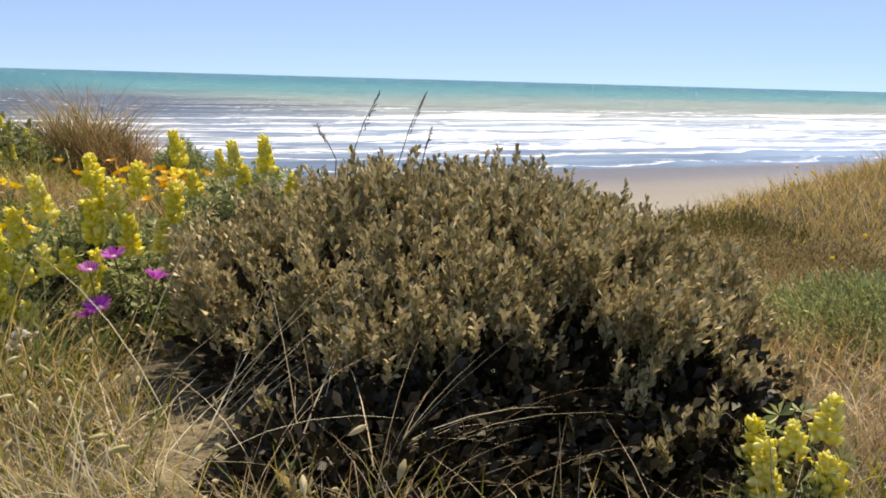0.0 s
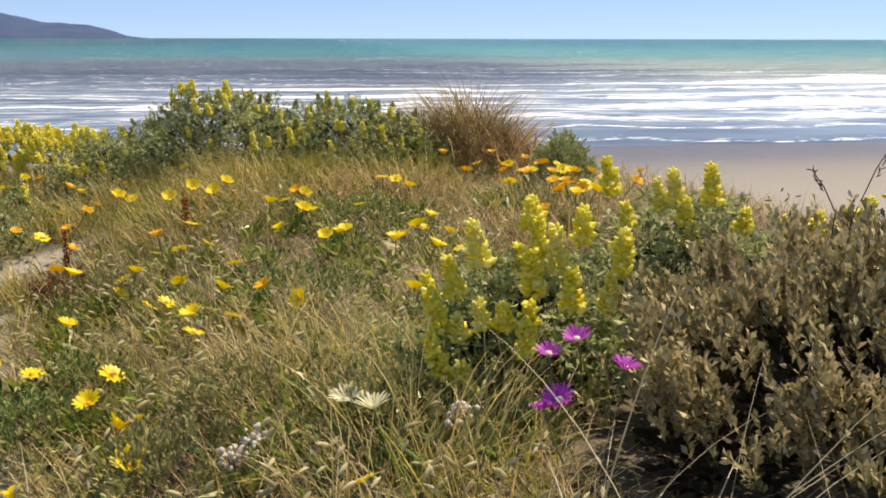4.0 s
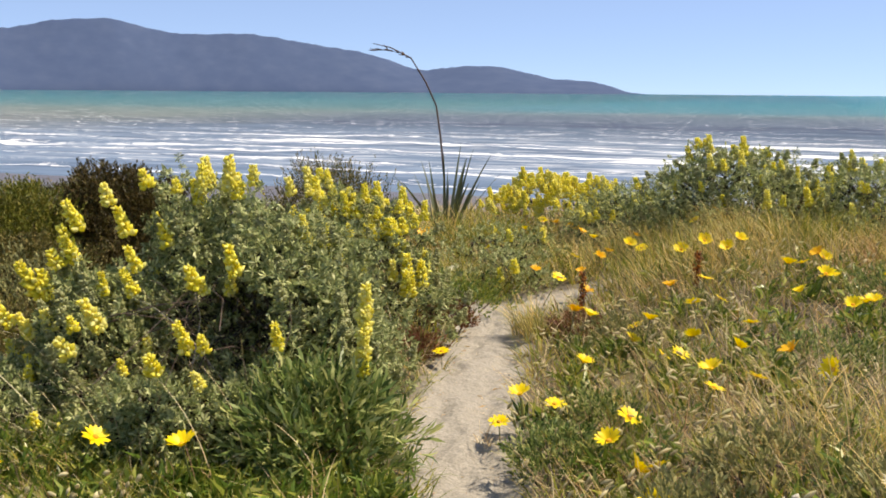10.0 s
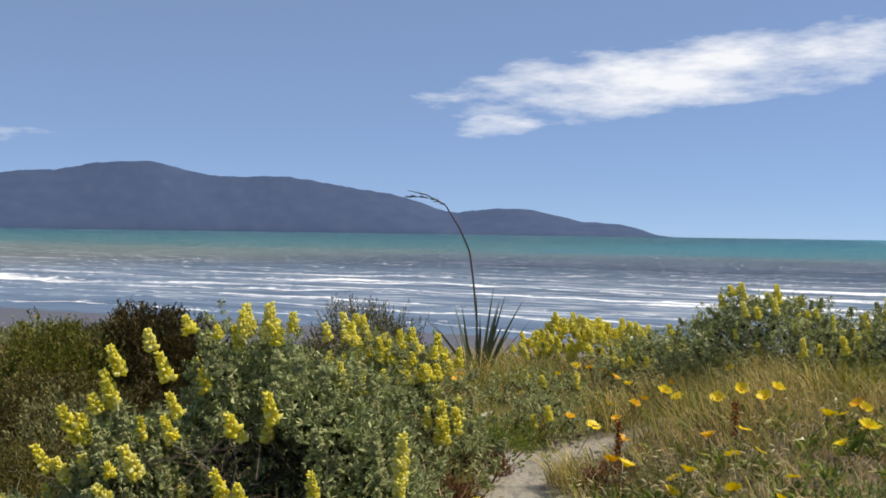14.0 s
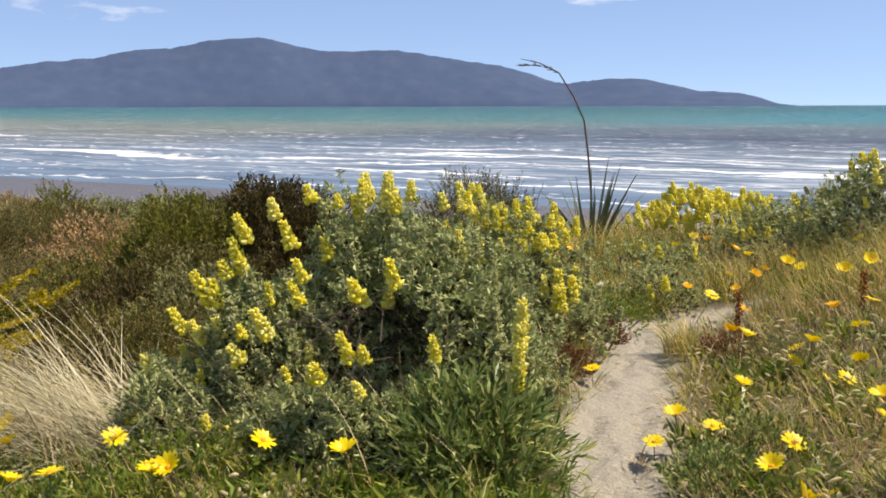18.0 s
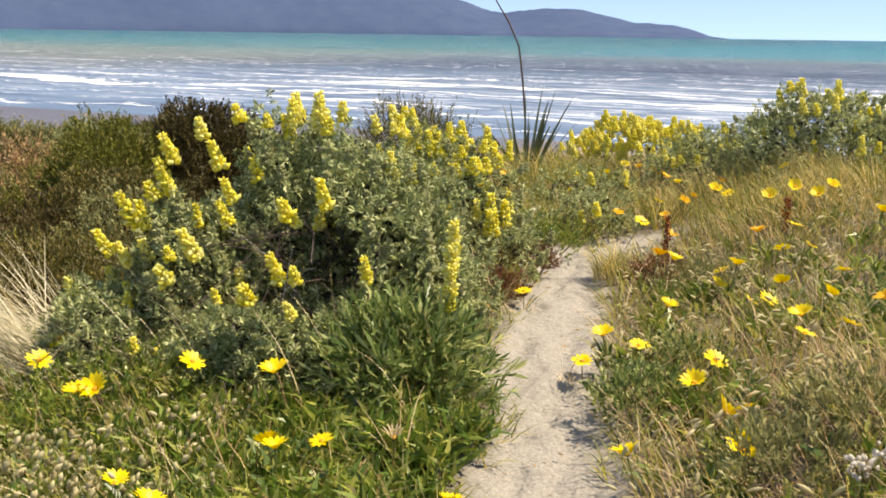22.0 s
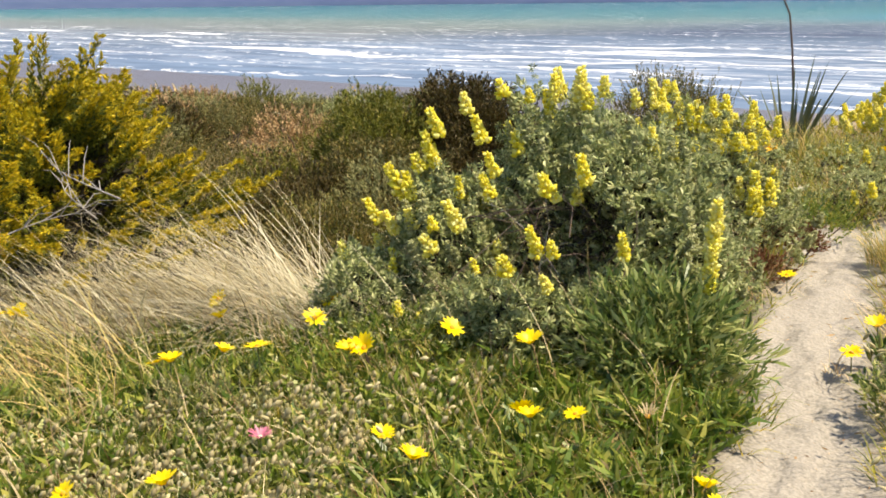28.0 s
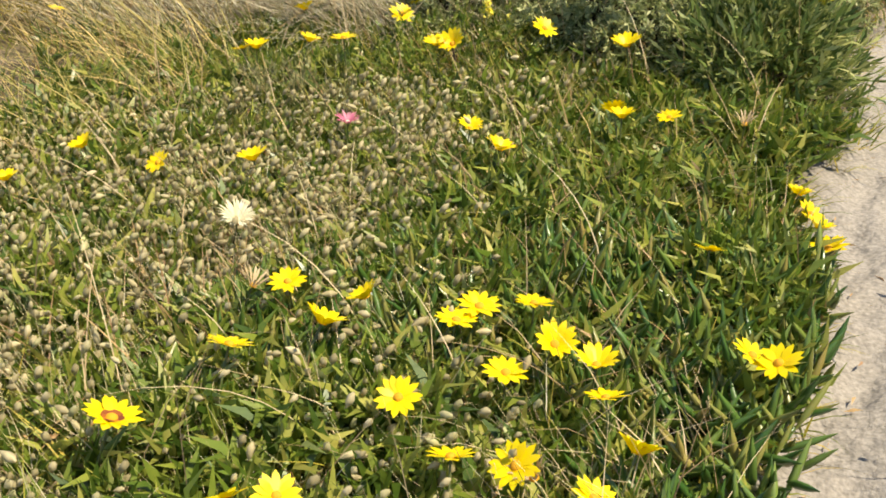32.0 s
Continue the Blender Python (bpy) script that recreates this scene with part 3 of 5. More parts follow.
def build_cloud(bearing, height, wide, tall, lean, dense):
    """A flat streak of cloud far behind the island."""
    count_u, count_v = 60, 26
    u, v = np.meshgrid(np.linspace(-1, 1, count_u), np.linspace(-1, 1, count_v), indexing="ij")
    ang = bearing - u * wide
    el = height + v * tall + u * lean
    far = 4900 - 60 * (1 - u ** 2) * (1 - v ** 2)
    verts = np.stack([-np.sin(ang) * np.cos(el) * far, np.cos(ang) * np.cos(el) * far, np.sin(el) * far], -1).reshape(-1, 3)
    i = np.arange(count_u * count_v).reshape(count_u, count_v)
    faces = np.stack([i[:-1, :-1], i[1:, :-1], i[1:, 1:], i[:-1, 1:]], -1).reshape(-1, 4)
    me = mesh_np("cloud", verts, faces, CLOUD)
    thick = np.clip(1 - (u ** 2 + v ** 2), 0, 1) ** 0.7 * dense
    me.attributes.new("thick", "FLOAT", "POINT").data.foreach_set("value", thick.ravel().astype(np.float32))
    ob = thing("cloud", "thin white streak of fair-weather cloud", "cloud", kind="structure", me=me)
    ob.visible_shadow = False
    return ob


CLOUD = cloud_material()
build_cloud(-0.02, 0.163, 0.30, 0.045, 0.03, 0.9)
build_cloud(0.17, 0.112, 0.07, 0.016, 0.008, 0.62)
build_cloud(0.72, 0.092, 0.16, 0.014, -0.006, 0.42)


# ---- grass and low cover ----
WIND = math.radians(195)  # the way the wind bends the grass


def free(x, y, margin=0.0):
    keep = off_path(x, y) > margin
    for cx, cy, r in ((2.14, 1.62, 0.98), (1.6, 1.05, 0.4), (1.32, 1.22, 0.3), (1.78, 0.8, 0.42), (1.35, 1.5, 0.16)):
        keep &= np.hypot(x - cx, y - cy) > r
    return keep


def sow(count, near, far, left, right, power=0.0, centre=(0.1, -0.35), margin=0.02):
    """Places on open ground in a fan round the start of the path; bearings in degrees to the left."""
    k = rng.random(count)
    r = (near ** (1 + power) + k * (far ** (1 + power) - near ** (1 + power))) ** (1 / (1 + power))
    a = np.radians(right + rng.random(count) * (left - right))
    x, y = centre[0] - r * np.sin(a), centre[1] + r * np.cos(a)
    patch = np.array([noise.noise((p * 1.4, q * 1.4, 2.0)) for p, q in zip(x, y)])
    keep = free(x, y, margin + rng.random(count) * 0.05)
    x, y, r, patch = x[keep], y[keep], r[keep], patch[keep]
    return np.stack([x, y, ground(x, y) - 0.02], -1), r, patch


def stuff(name, label, category, pieces, mat):
    v, f = join(pieces)
    return thing(name, label, category, kind="stuff", me=mesh_np(name, v, f, mat))


def grass_field(name, label, mat, count, near, far, left, right, tall, wide, lean, curl, keep=None, wind=0.6, segs=3, power=0.0):
    p, r, patch = sow(count, near, far, left, right, power)
    if keep is not None:
        k = keep(p[:, 0], p[:, 1], patch)
        p, r, patch = p[k], r[k], patch[k]
    n = len(p)
    turn = np.where(rng.random(n) < wind * 0.8, rng.normal(WIND, 0.9, n), rng.random(n) * 6.283)
    size = (tall[0] + rng.random(n) * (tall[1] - tall[0])) * (1 + 0.35 * patch)
    w = wide * (0.6 + 0.7 * rng.random(n)) * (1 + 0.15 * r)
    v, f, tips = blades(p, turn, size, w, (rng.random(n) ** 0.7) * lean * 1.5, curl[0] + rng.random(n) * (curl[1] - curl[0]), segs)
    stuff(name, label, "grass", [(v, f)], mat)
    return tips, turn, r


def thin_hollow(x, y):
    """Grass stands thin among the heath of the hollow."""
    return ~((x < -2.7) & (y > 3.5) & (rng.random(len(x)) < 0.8))


def left_front(x, y, patch):
    return (x < -0.35 - 0.05 * y) & (y < 3.4) & (y + 0.5 * patch > 0.25 - 0.25 * x - 0.9 * rng.random(len(x)))


def right_bank(x, y, patch):
    return (x > -0.6) & (y < 9)


grass_field("grass_green", "mixed green dune grass on the bank", M_GREEN, 56000, 0.7, 11, 70, -75, (0.1, 0.26), 0.0042, 0.5, (0.3, 1.1), keep=lambda x, y, q: ~(left_front(x, y, q) & (rng.random(len(x)) < np.where(y > 1.9, 0.35, 0.85))) & ~((x > 0.1) & (rng.random(len(x)) < 0.25)) & ~((x > 2.6) & (rng.random(len(x)) < 0.75)) & thin_hollow(x, y))
grass_field("grass_dry", "dry straw-coloured grass leaning in the wind", M_DRY, 52000, 0.8, 11, 66, -75, (0.14, 0.34), 0.0024, 0.6, (0.3, 1.3), keep=lambda x, y, q: ((q > -0.25) | (x > 0.2)) & ~((x < -0.5) & (x > -2.3) & (y < 3.2) & (rng.random(len(x)) < 0.75)) & ~((x <= -2.0) & (y < 3.6) & (rng.random(len(x)) < 0.65)) & thin_hollow(x, y), wind=0.55)
grass_field("grass_brown", "reddish brown seeding grass", M_BROWN, 22000, 2.0, 13, 66, -75, (0.15, 0.34), 0.0028, 0.5, (0.2, 1.0), keep=lambda x, y, q: (q < 0.15) & thin_hollow(x, y), wind=0.55)
grass_field("lush_leaves", "thin green grass among the daisy leaves", M_LUSH, 26000, 0.5, 4.2, 92, 2, (0.06, 0.17), 0.006, 0.8, (0.2, 1.0), keep=left_front, wind=0.25)
grass_field("far_grass", "rough dune grass towards the beach", M_MARRAM, 32000, 7, 22, 72, -72, (0.12, 0.3), 0.0045, 0.5, (0.3, 1.1), wind=0.55, power=0.6, keep=lambda x, y, q: (y + 0.18 * x < shelf(x) + 3.5) & ((x > -2.6) | (rng.random(len(x)) < 0.2)))
grass_field("hill_grass", "straw and olive marram on the low hill", M_MARRAM, 30000, 3.5, 16, -44, -80, (0.12, 0.28), 0.004, 0.5, (0.3, 1.1), wind=0.55, power=0.6)


grass_field("heath_cover", "low brown and olive heath in the hollow", M_HEATH, 17000, 4.5, 17, 72, 12, (0.1, 0.26), 0.006, 0.6, (0.3, 1.1), wind=0.4, power=0.6, keep=lambda x, y, q: (x < -2.6) & (q < 0.35))
grass_field("hill_straw", "dry straw on the low hill", M_DRY, 16000, 2.6, 12, -46, -80, (0.12, 0.3), 0.0035, 0.5, (0.3, 1.2), power=0.5)
grass_field("grass_behind", "dry dune grass back along the path", M_DRY, 14000, 0.8, 8, 250, 72, (0.12, 0.3), 0.004, 0.5, (0.3, 1.2), power=0.4)
grass_field("green_behind", "green dune grass back along the path", M_GREEN, 14000, 0.8, 8, 280, 80, (0.1, 0.26), 0.005, 0.5, (0.3, 1.2), power=0.4)


def seed_field(name, label, count, keep, tall, length, near, far, left, right, mat=M_SEED, ratio=0.5, nod=-0.3):
    p, r, patch = sow(count, near, far, left, right, 0.3)
    k = keep(p[:, 0], p[:, 1], patch)
    p, r = p[k], r[k]
    n = len(p)
    turn = rng.normal(WIND, 0.6, n)
    v, f, tips = blades(p, turn, tall[0] + rng.random(n) * (tall[1] - tall[0]), 0.0016 * (1 + 0.15 * r), rng.random(n) * 0.35, 0.3 + rng.random(n) * 0.9, 3)
    way = np.stack([0.5 * np.cos(turn), 0.5 * np.sin(turn), rng.normal(nod, 0.45, n)], -1)
    h = pods(tips, way, length * (0.7 + 0.6 * rng.random(n)), ratio)
    stuff(name, label, "grass", [(v, f), h], mat)


seed_field("quaking_grass", "papery beige seed heads of quaking grass on thin stalks", 11000, lambda x, y, q: (x < -0.75 - 0.12 * y + 0.6 * q) & (rng.random(len(x)) < np.clip(0.1 + 0.9 * sm(-0.95, -1.9, x) + 0.7 * q, 0.04, 1)), (0.1, 0.23), 0.03, 0.6, 3.5, 72, 10, ratio=0.5, nod=-0.8)
grass_field("pale_stalks", "thin pale seed-grass stalks among the daisies", M_STRAW, 12000, 0.5, 3.6, 80, 14, (0.08, 0.2), 0.0024, 0.5, (0.2, 1.0), keep=lambda x, y, q: (x < -0.8 + 0.5 * q) & (rng.random(len(x)) < 0.2 + 0.8 * sm(-1.0, -1.9, x)))


def far_dots(name, label, mat, count, x0, x1, y0, y1):
    x, y = x0 + rng.random(count) * (x1 - x0), y0 + rng.random(count) * (y1 - y0)
    base = np.stack([x, y, ground(x, y) + 0.2 + 0.12 * rng.random(count)], -1)
    stuff(name, label, "flowers", [pods(base, rng.normal(0, 1, (count, 3)), 0.015 + 0.025 * rng.random(count), 0.9)], mat)


far_dots("far_yellow_daisies", "small yellow daisies on the far dune grass", M_YELLOW, 70, -12, -4.5, 8, 13)
far_dots("far_white_daisies", "small cream daisies on the far dune grass", M_CREAM, 45, -11, -4.5, 8, 13)
far_dots("hill_daisies", "small yellow daisies on the low hill", M_YELLOW, 60, 4.0, 10, 0.5, 4.8)
seed_field("bunny_tail_grass", "pale fluffy bunny-tail seed heads among the grass", 3400, lambda x, y, q: (x > -0.3) & (q > -0.15), (0.12, 0.28), 0.034, 1.6, 6.5, 12, -62, ratio=0.35)


LEFTWARD = math.radians(212)


def tussock(x, y, label, mat, count, tall, wide, spread, turn, jitter, lean, curl, swept=False):
    """A clump of long arching grass."""
    r, a = spread * np.sqrt(rng.random(count)), rng.random(count) * 6.283
    px, py = x + r * np.cos(a), y + r * np.sin(a)
    base = np.stack([px, py, ground(px, py) - 0.02], -1)
    size = (tall[0] + rng.random(count) * (tall[1] - tall[0])) * (1 - 0.4 * (r / spread) ** 2)
    bend = np.where(rng.random(count) < (0.08 if swept else 0.45), a + rng.normal(0, 0.5, count), rng.normal(turn, jitter, count))
    v, f, tips = blades(base, bend, size, wide * (0.6 + 0.8 * rng.random(count)), lean * (0.35 + 0.65 * rng.random(count) if swept else rng.random(count)), curl[0] + rng.random(count) * (curl[1] - curl[0]), 6, 0.5)
    return thing("grass_tussock", label, "grass", group="grass tussocks", kind="stuff", me=mesh_np("grass_tussock", v, f, mat))


for x, y, mat, count, tall, spread, turn, jitter, label in (
    (0.72, 1.15, M_STRAW, 200, (0.2, 0.42), 0.2, 2.9, 0.9, "dry straw tussock at the foot of the shrub"),
    (1.25, 0.9, M_DRY, 40, (0.35, 0.7), 0.3, 0.3, 0.9, "dry arching grass against the dark shrub"),
    (0.85, 2.0, M_MARRAM, 260, (0.3, 0.6), 0.3, 0.0, 1.2, "green and straw tussock beside the lupin"),
    (0.75, 2.9, M_MARRAM, 380, (0.3, 0.55), 0.4, WIND, 0.7, "green-grey tussock on the bank"),
    (1.6, 3.4, M_DRY, 420, (0.3, 0.5), 0.5, WIND, 0.7, "straw tussock on the bank"),
    (0.55, 5.9, M_MARRAM, 600, (0.3, 0.5), 0.5, WIND, 0.5, "olive tussock swept by the wind"),
    (1.1, 6.2, M_MARRAM, 600, (0.3, 0.5), 0.6, WIND, 0.5, "olive tussock in front of the lupin mound"),
    (1.9, 6.0, M_BROWN, 500, (0.3, 0.45), 0.6, WIND, 0.5, "brown grass tussock on the bank"),
    (-0.42, 5.35, M_MARRAM, 240, (0.2, 0.4), 0.12, WIND, 0.5, "pale green tuft hanging over the path edge"),
    (-1.2, 2.95, M_LUSH, 160, (0.15, 0.3), 0.35, 2.5, 2.0, "green clump of broad grass below the lupin"),
    (0.35, 3.9, M_GREEN, 260, (0.15, 0.35), 0.35, WIND, 1.5, "fresh green grass clump on the bank"),
    (1.1, 3.0, M_LUSH, 200, (0.15, 0.3), 0.3, 2.5, 2.0, "green clump of strap leaves beside the lupin"),
    (0.95, 2.55, M_DEEP, 200, (0.12, 0.26), 0.3, 2.5, 2.0, "green clump of strap leaves beside the lupin"),
    (0.3, 7.4, M_MARRAM, 500, (0.35, 0.6), 0.6, WIND, 1.0, "olive tussock where the path ends"),
    (0.95, 7.0, M_MARRAM, 420, (0.3, 0.5), 0.5, WIND, 1.0, "olive tussock hanging before the lupin mound"),
    (1.7, 6.9, M_GREEN, 420, (0.3, 0.5), 0.5, WIND, 1.0, "green tussock hanging before the lupin mound"),
    (2.3, 7.0, M_GREEN, 420, (0.3, 0.5), 0.4, WIND, 1.0, "green tussock on the dune crest"),
    (0.35, 6.5, M_GREEN, 420, (0.3, 0.5), 0.4, WIND, 1.2, "tall green grass before the lupin mound"),
    (1.25, 6.75, M_GREEN, 460, (0.32, 0.55), 0.5, WIND, 1.2, "tall green grass before the lupin mound"),
    (2.0, 6.5, M_MARRAM, 420, (0.3, 0.52), 0.5, WIND, 1.2, "tall olive grass before the lupin mound"),
    (2.6, 5.2, M_MARRAM, 420, (0.25, 0.5), 0.6, WIND, 1.0, "olive tussock on the bank"),
    (2.2, 4.4, M_BROWN, 380, (0.25, 0.45), 0.5, WIND, 1.0, "brown grass tussock on the bank"),
    (-1.6, 2.9, M_GREEN, 260, (0.15, 0.34), 0.3, 2.5, 2.0, "fresh green grass clump below the lupin"),
    (-2.0, 2.95, M_GREEN, 240, (0.18, 0.4), 0.3, LEFTWARD, 1.2, "green grass clump leaning at the foot of the lupin"),
    (-1.75, 3.1, M_DRY, 120, (0.15, 0.35), 0.3, WIND, 1.5, "straw tuft at the foot of the lupin"),
    (-0.95, 6.55, M_GREEN, 420, (0.18, 0.36), 0.35, WIND, 1.5, "fresh green grass where the path bends"),
    (-0.55, 7.2, M_GREEN, 420, (0.2, 0.4), 0.4, WIND, 1.5, "fresh green grass beyond the path"),
    (-1.15, 7.2, M_GREEN, 420, (0.2, 0.42), 0.4, WIND, 1.5, "fresh green grass beyond the path"),
    (-0.25, 7.8, M_MARRAM, 420, (0.2, 0.42), 0.45, WIND, 1.2, "olive grass tussock beyond the path"),
    (-1.75, 8.6, M_MARRAM, 420, (0.35, 0.6), 0.4, WIND, 1.3, "olive grass tussock at the foot of the flax"),
    (-1.3, 8.45, M_GREEN, 420, (0.35, 0.6), 0.4, WIND, 1.3, "green grass tussock at the foot of the flax"),
    (-0.9, 8.5, M_GREEN, 420, (0.35, 0.6), 0.4, WIND, 1.3, "green grass tussock before the yellow lupins"),
    (-2.1, 8.2, M_MARRAM, 420, (0.3, 0.55), 0.4, WIND, 1.3, "olive grass tussock before the grey bush"),
    (-0.45, 3.6, M_DRY, 14, (0.08, 0.16), 0.03, WIND, 1.5, "sparse straw tuft on the sandy path"),
):
    tussock(x, y, label, mat, count, tall, 0.012 if mat is M_LUSH else 0.003 if y < 3.5 else 0.0045, spread, turn, jitter, 0.75 if mat is M_DRY else 0.4, (0.7, 2.1) if mat is M_DRY else (0.5, 1.9))

for x, y, mat, count, tall, spread, label in (
    (-2.6, 3.25, M_STRAW, 460, (0.6, 1.25), 0.34, "dry straw tussock swept over flat by the wind"),
    (-3.2, 3.35, M_TUFT, 360, (0.6, 1.2), 0.45, "brown straw tussock swept over flat by the wind"),
    (-2.95, 3.35, M_STRAW, 460, (0.6, 1.2), 0.4, "dry straw tussock swept over flat by the wind"),
    (-3.5, 2.75, M_STRAW, 460, (0.55, 1.1), 0.45, "dry straw tussock lying below the golden conifer"),
    (-3.0, 2.3, M_MARRAM, 200, (0.45, 0.95), 0.35, "straw and green tussock lying beside the daisies"),
    (-3.55, 3.3, M_STRAW, 360, (0.5, 1.0), 0.4, "dry straw tussock in front of the conifer"),
    (-3.95, 2.3, M_TUFT, 320, (0.45, 0.95), 0.45, "brown straw tussock lying below the golden conifer"),
    (-4.05, 2.95, M_STRAW, 320, (0.5, 1.0), 0.45, "dry straw tussock lying below the golden conifer"),
    (-1.95, 3.3, M_STRAW, 130, (0.35, 0.8), 0.25, "dry straw standing in the lupin"),
    (-2.75, 1.7, M_MARRAM, 160, (0.3, 0.7), 0.4, "straw and green tussock lying among seed heads"),
    (-1.55, 3.65, M_TUFT, 160, (0.5, 0.95), 0.25, "dead straw standing in the lupin"),
    (-1.95, 3.75, M_STRAW, 150, (0.6, 1.05), 0.3, "dead straw standing in the lupin"),
    (3.0, 7.9, M_TUFT, 2000, (0.6, 1.1), 0.5, "large brown marram tussock flopping over the dune crest"),
    (3.2, 7.5, M_BROWN, 900, (0.45, 0.8), 0.5, "brown marram tussock flopping over the dune crest"),
):
    tussock(x, y, label, mat, count, tall, 0.0046 if x < 0 else 0.0075, spread, LEFTWARD if x < 0 else WIND, 0.6 if x < 0 else 1.5, 1.05 if x < 0 else 0.7, (0.35, 1.3) if x < 0 else (0.5, 1.7), True)

tussock(1.0, 1.4, "long bleached straw arching in front of the shrub", M_STRAW, 42, (0.5, 0.95), 0.0034, 0.22, 0.1, 0.8, 1.3, (0.3, 1.0), True)
tussock(1.3, 1.02, "long bleached straw arching in front of the shrub", M_STRAW, 32, (0.4, 0.8), 0.0034, 0.2, -0.3, 0.8, 1.3, (0.3, 1.0), True)

# long single stalks that arch over the daisies
px, py = -0.5 - rng.random(170) * 2.4, 0.7 + (1 - rng.random(170) ** 2) * 2.5
ok = off_path(px, py) > 0.1
px, py = px[ok], py[ok]
v, f, tips = blades(np.stack([px, py, ground(px, py)], -1), rng.normal(WIND, 1.2, len(px)), 0.25 + 0.35 * rng.random(len(px)), np.full(len(px), 0.0035), 0.5 * rng.random(len(px)), 0.5 + 1.1 * rng.random(len(px)), 7, 0.4)
stuff("straw_stalks", "long pale straw stalks arching over the leaves", "grass", [(v, f)], M_DRY)

# small tufts that creep over the edges of the path
py = 0.3 + 6.0 * rng.random(5200)
px = np.interp(py, PATH_LINE[:, 1], PATH_LINE[:, 0]) + rng.uniform(-0.42, 0.42, 5200)
gap = off_path(px, py)
clump = np.array([noise.noise((a * 5.0, b * 5.0, 4.0)) for a, b in zip(px, py)])
ok = (gap > -0.04) & (gap < 0.1) & (clump > -0.05 + 2.2 * np.maximum(0, -gap))
px, py = px[ok], py[ok]
centre = np.interp(py, PATH_LINE[:, 1], PATH_LINE[:, 0])
turn = np.where(px < centre, 0.0, np.pi) + rng.normal(0, 1.0, len(px))
v, f, tips = blades(np.stack([px, py, ground(px, py) - 0.045], -1), turn, 0.06 + 0.1 * rng.random(len(px)), np.full(len(px), 0.0055), 0.3 + 0.6 * rng.random(len(px)), 0.4 + 0.9 * rng.random(len(px)), 3)
stuff("path_edge_tufts", "small green and straw tufts creeping over the path edge", "grass", [(v, f)], M_GREEN)

# litter on the sand
px, py = rng.normal(0, 0.24, 2600), 0.3 + rng.random(2600) * 6.2
px = px + np.interp(py, PATH_LINE[:, 1], PATH_LINE[:, 0])
ok = (off_path(px, py) < 0.06) & (rng.random(2600) < 0.2 + 0.8 * sm(-0.12, 0.0, off_path(px, py)))
base = np.stack([px, py, ground(px, py) - 0.048 + 0.006 * rng.random(2600)], -1)[ok]
way = np.stack([rng.normal(0, 1, len(base)), rng.normal(0, 1, len(base)), np.full(len(base), 0.03)], -1)
stuff("path_litter", "scraps of dry leaf and twig on the sandy path", "litter", [leaves(base, way, 0.006 + 0.035 * rng.random(len(base)) ** 2, 0.2)], M_BROWN)


# ---- shrubs ----
def mound_points(count, rx, ry, h, inner=0.72, lumps=0.18):
    """Points near the lumpy skin of a low dome, and the way out of it."""
    a = rng.random(count) * 6.283
    e = np.arcsin(rng.random(count) ** 0.8)
    way = np.stack([np.cos(a) * np.cos(e), np.sin(a) * np.cos(e), np.sin(e)], -1)
    lump = np.array([1 + lumps * noise.noise(tuple(w * 2.6)) + 0.5 * lumps * noise.noise(tuple(w * 6.5)) for w in way])
    depth = inner + (1 - inner) * rng.random(count) ** 0.5
    return way * np.array([rx, ry, h]) * (lump * depth)[:, None], way


def shoots(at, way, length, per, leaf, ratio):
    """Leafy shoots: leaves set all round along each stem."""
    n = len(at)
    k = np.linspace(0.15, 1, per)
    pos = at[:, None] + way[:, None] * (length[:, None] * k)[..., None]
    out = rng.normal(0, 1, (n, per, 3))
    d = way[:, None] * 0.9 + unit(out) * 0.6
    return leaves(pos.reshape(-1, 3), d.reshape(-1, 3), np.repeat(leaf, per) * (0.7 + 0.5 * rng.random(n * per)), ratio, 0.62)


def branches(ob, count, rx, ry, h, mat, thick=0.012, off=(0, 0, 0)):
    """Woody branches from the foot of a bush up into its crown."""
    for i in range(count):
        a, e = rng.random() * 6.283, 0.25 + rng.random() * 1.1
        tip = np.array([rx * math.cos(a) * math.cos(e), ry * math.sin(a) * math.cos(e), h * math.sin(e)]) * 0.85
        mid = tip * 0.5 + rng.normal(0, 0.05, 3) - np.array([0, 0, 0.04])
        part("branch", mesh_np("branch", *tube([np.array((0, 0, -0.05)) + off, mid + off, tip + off], (thick, thick * 0.6, thick * 0.25), 4), mat), ob)


def leafy_shrub(name, x, y, rx, ry, h, mat, label, category, count, length, per, leaf, ratio, upward=0.8, inner=0.72, lumps=0.18, twigs=14, group=""):
    ob = thing(name, label, category, pose(x, y, float(ground(x, y))), group=group)
    at, way = mound_points(count, rx, ry, h, inner, lumps)
    way = unit(way + np.array([0, 0, upward]) + rng.normal(0, 0.25, way.shape))
    v, f = shoots(at, way, length * (0.7 + 0.6 * rng.random(count)), per, np.full(count, leaf), ratio)
    branches(ob, twigs, rx, ry, h, M_TWIG)
    part("foliage", mesh_np("foliage", v, f, mat), ob)
    return ob


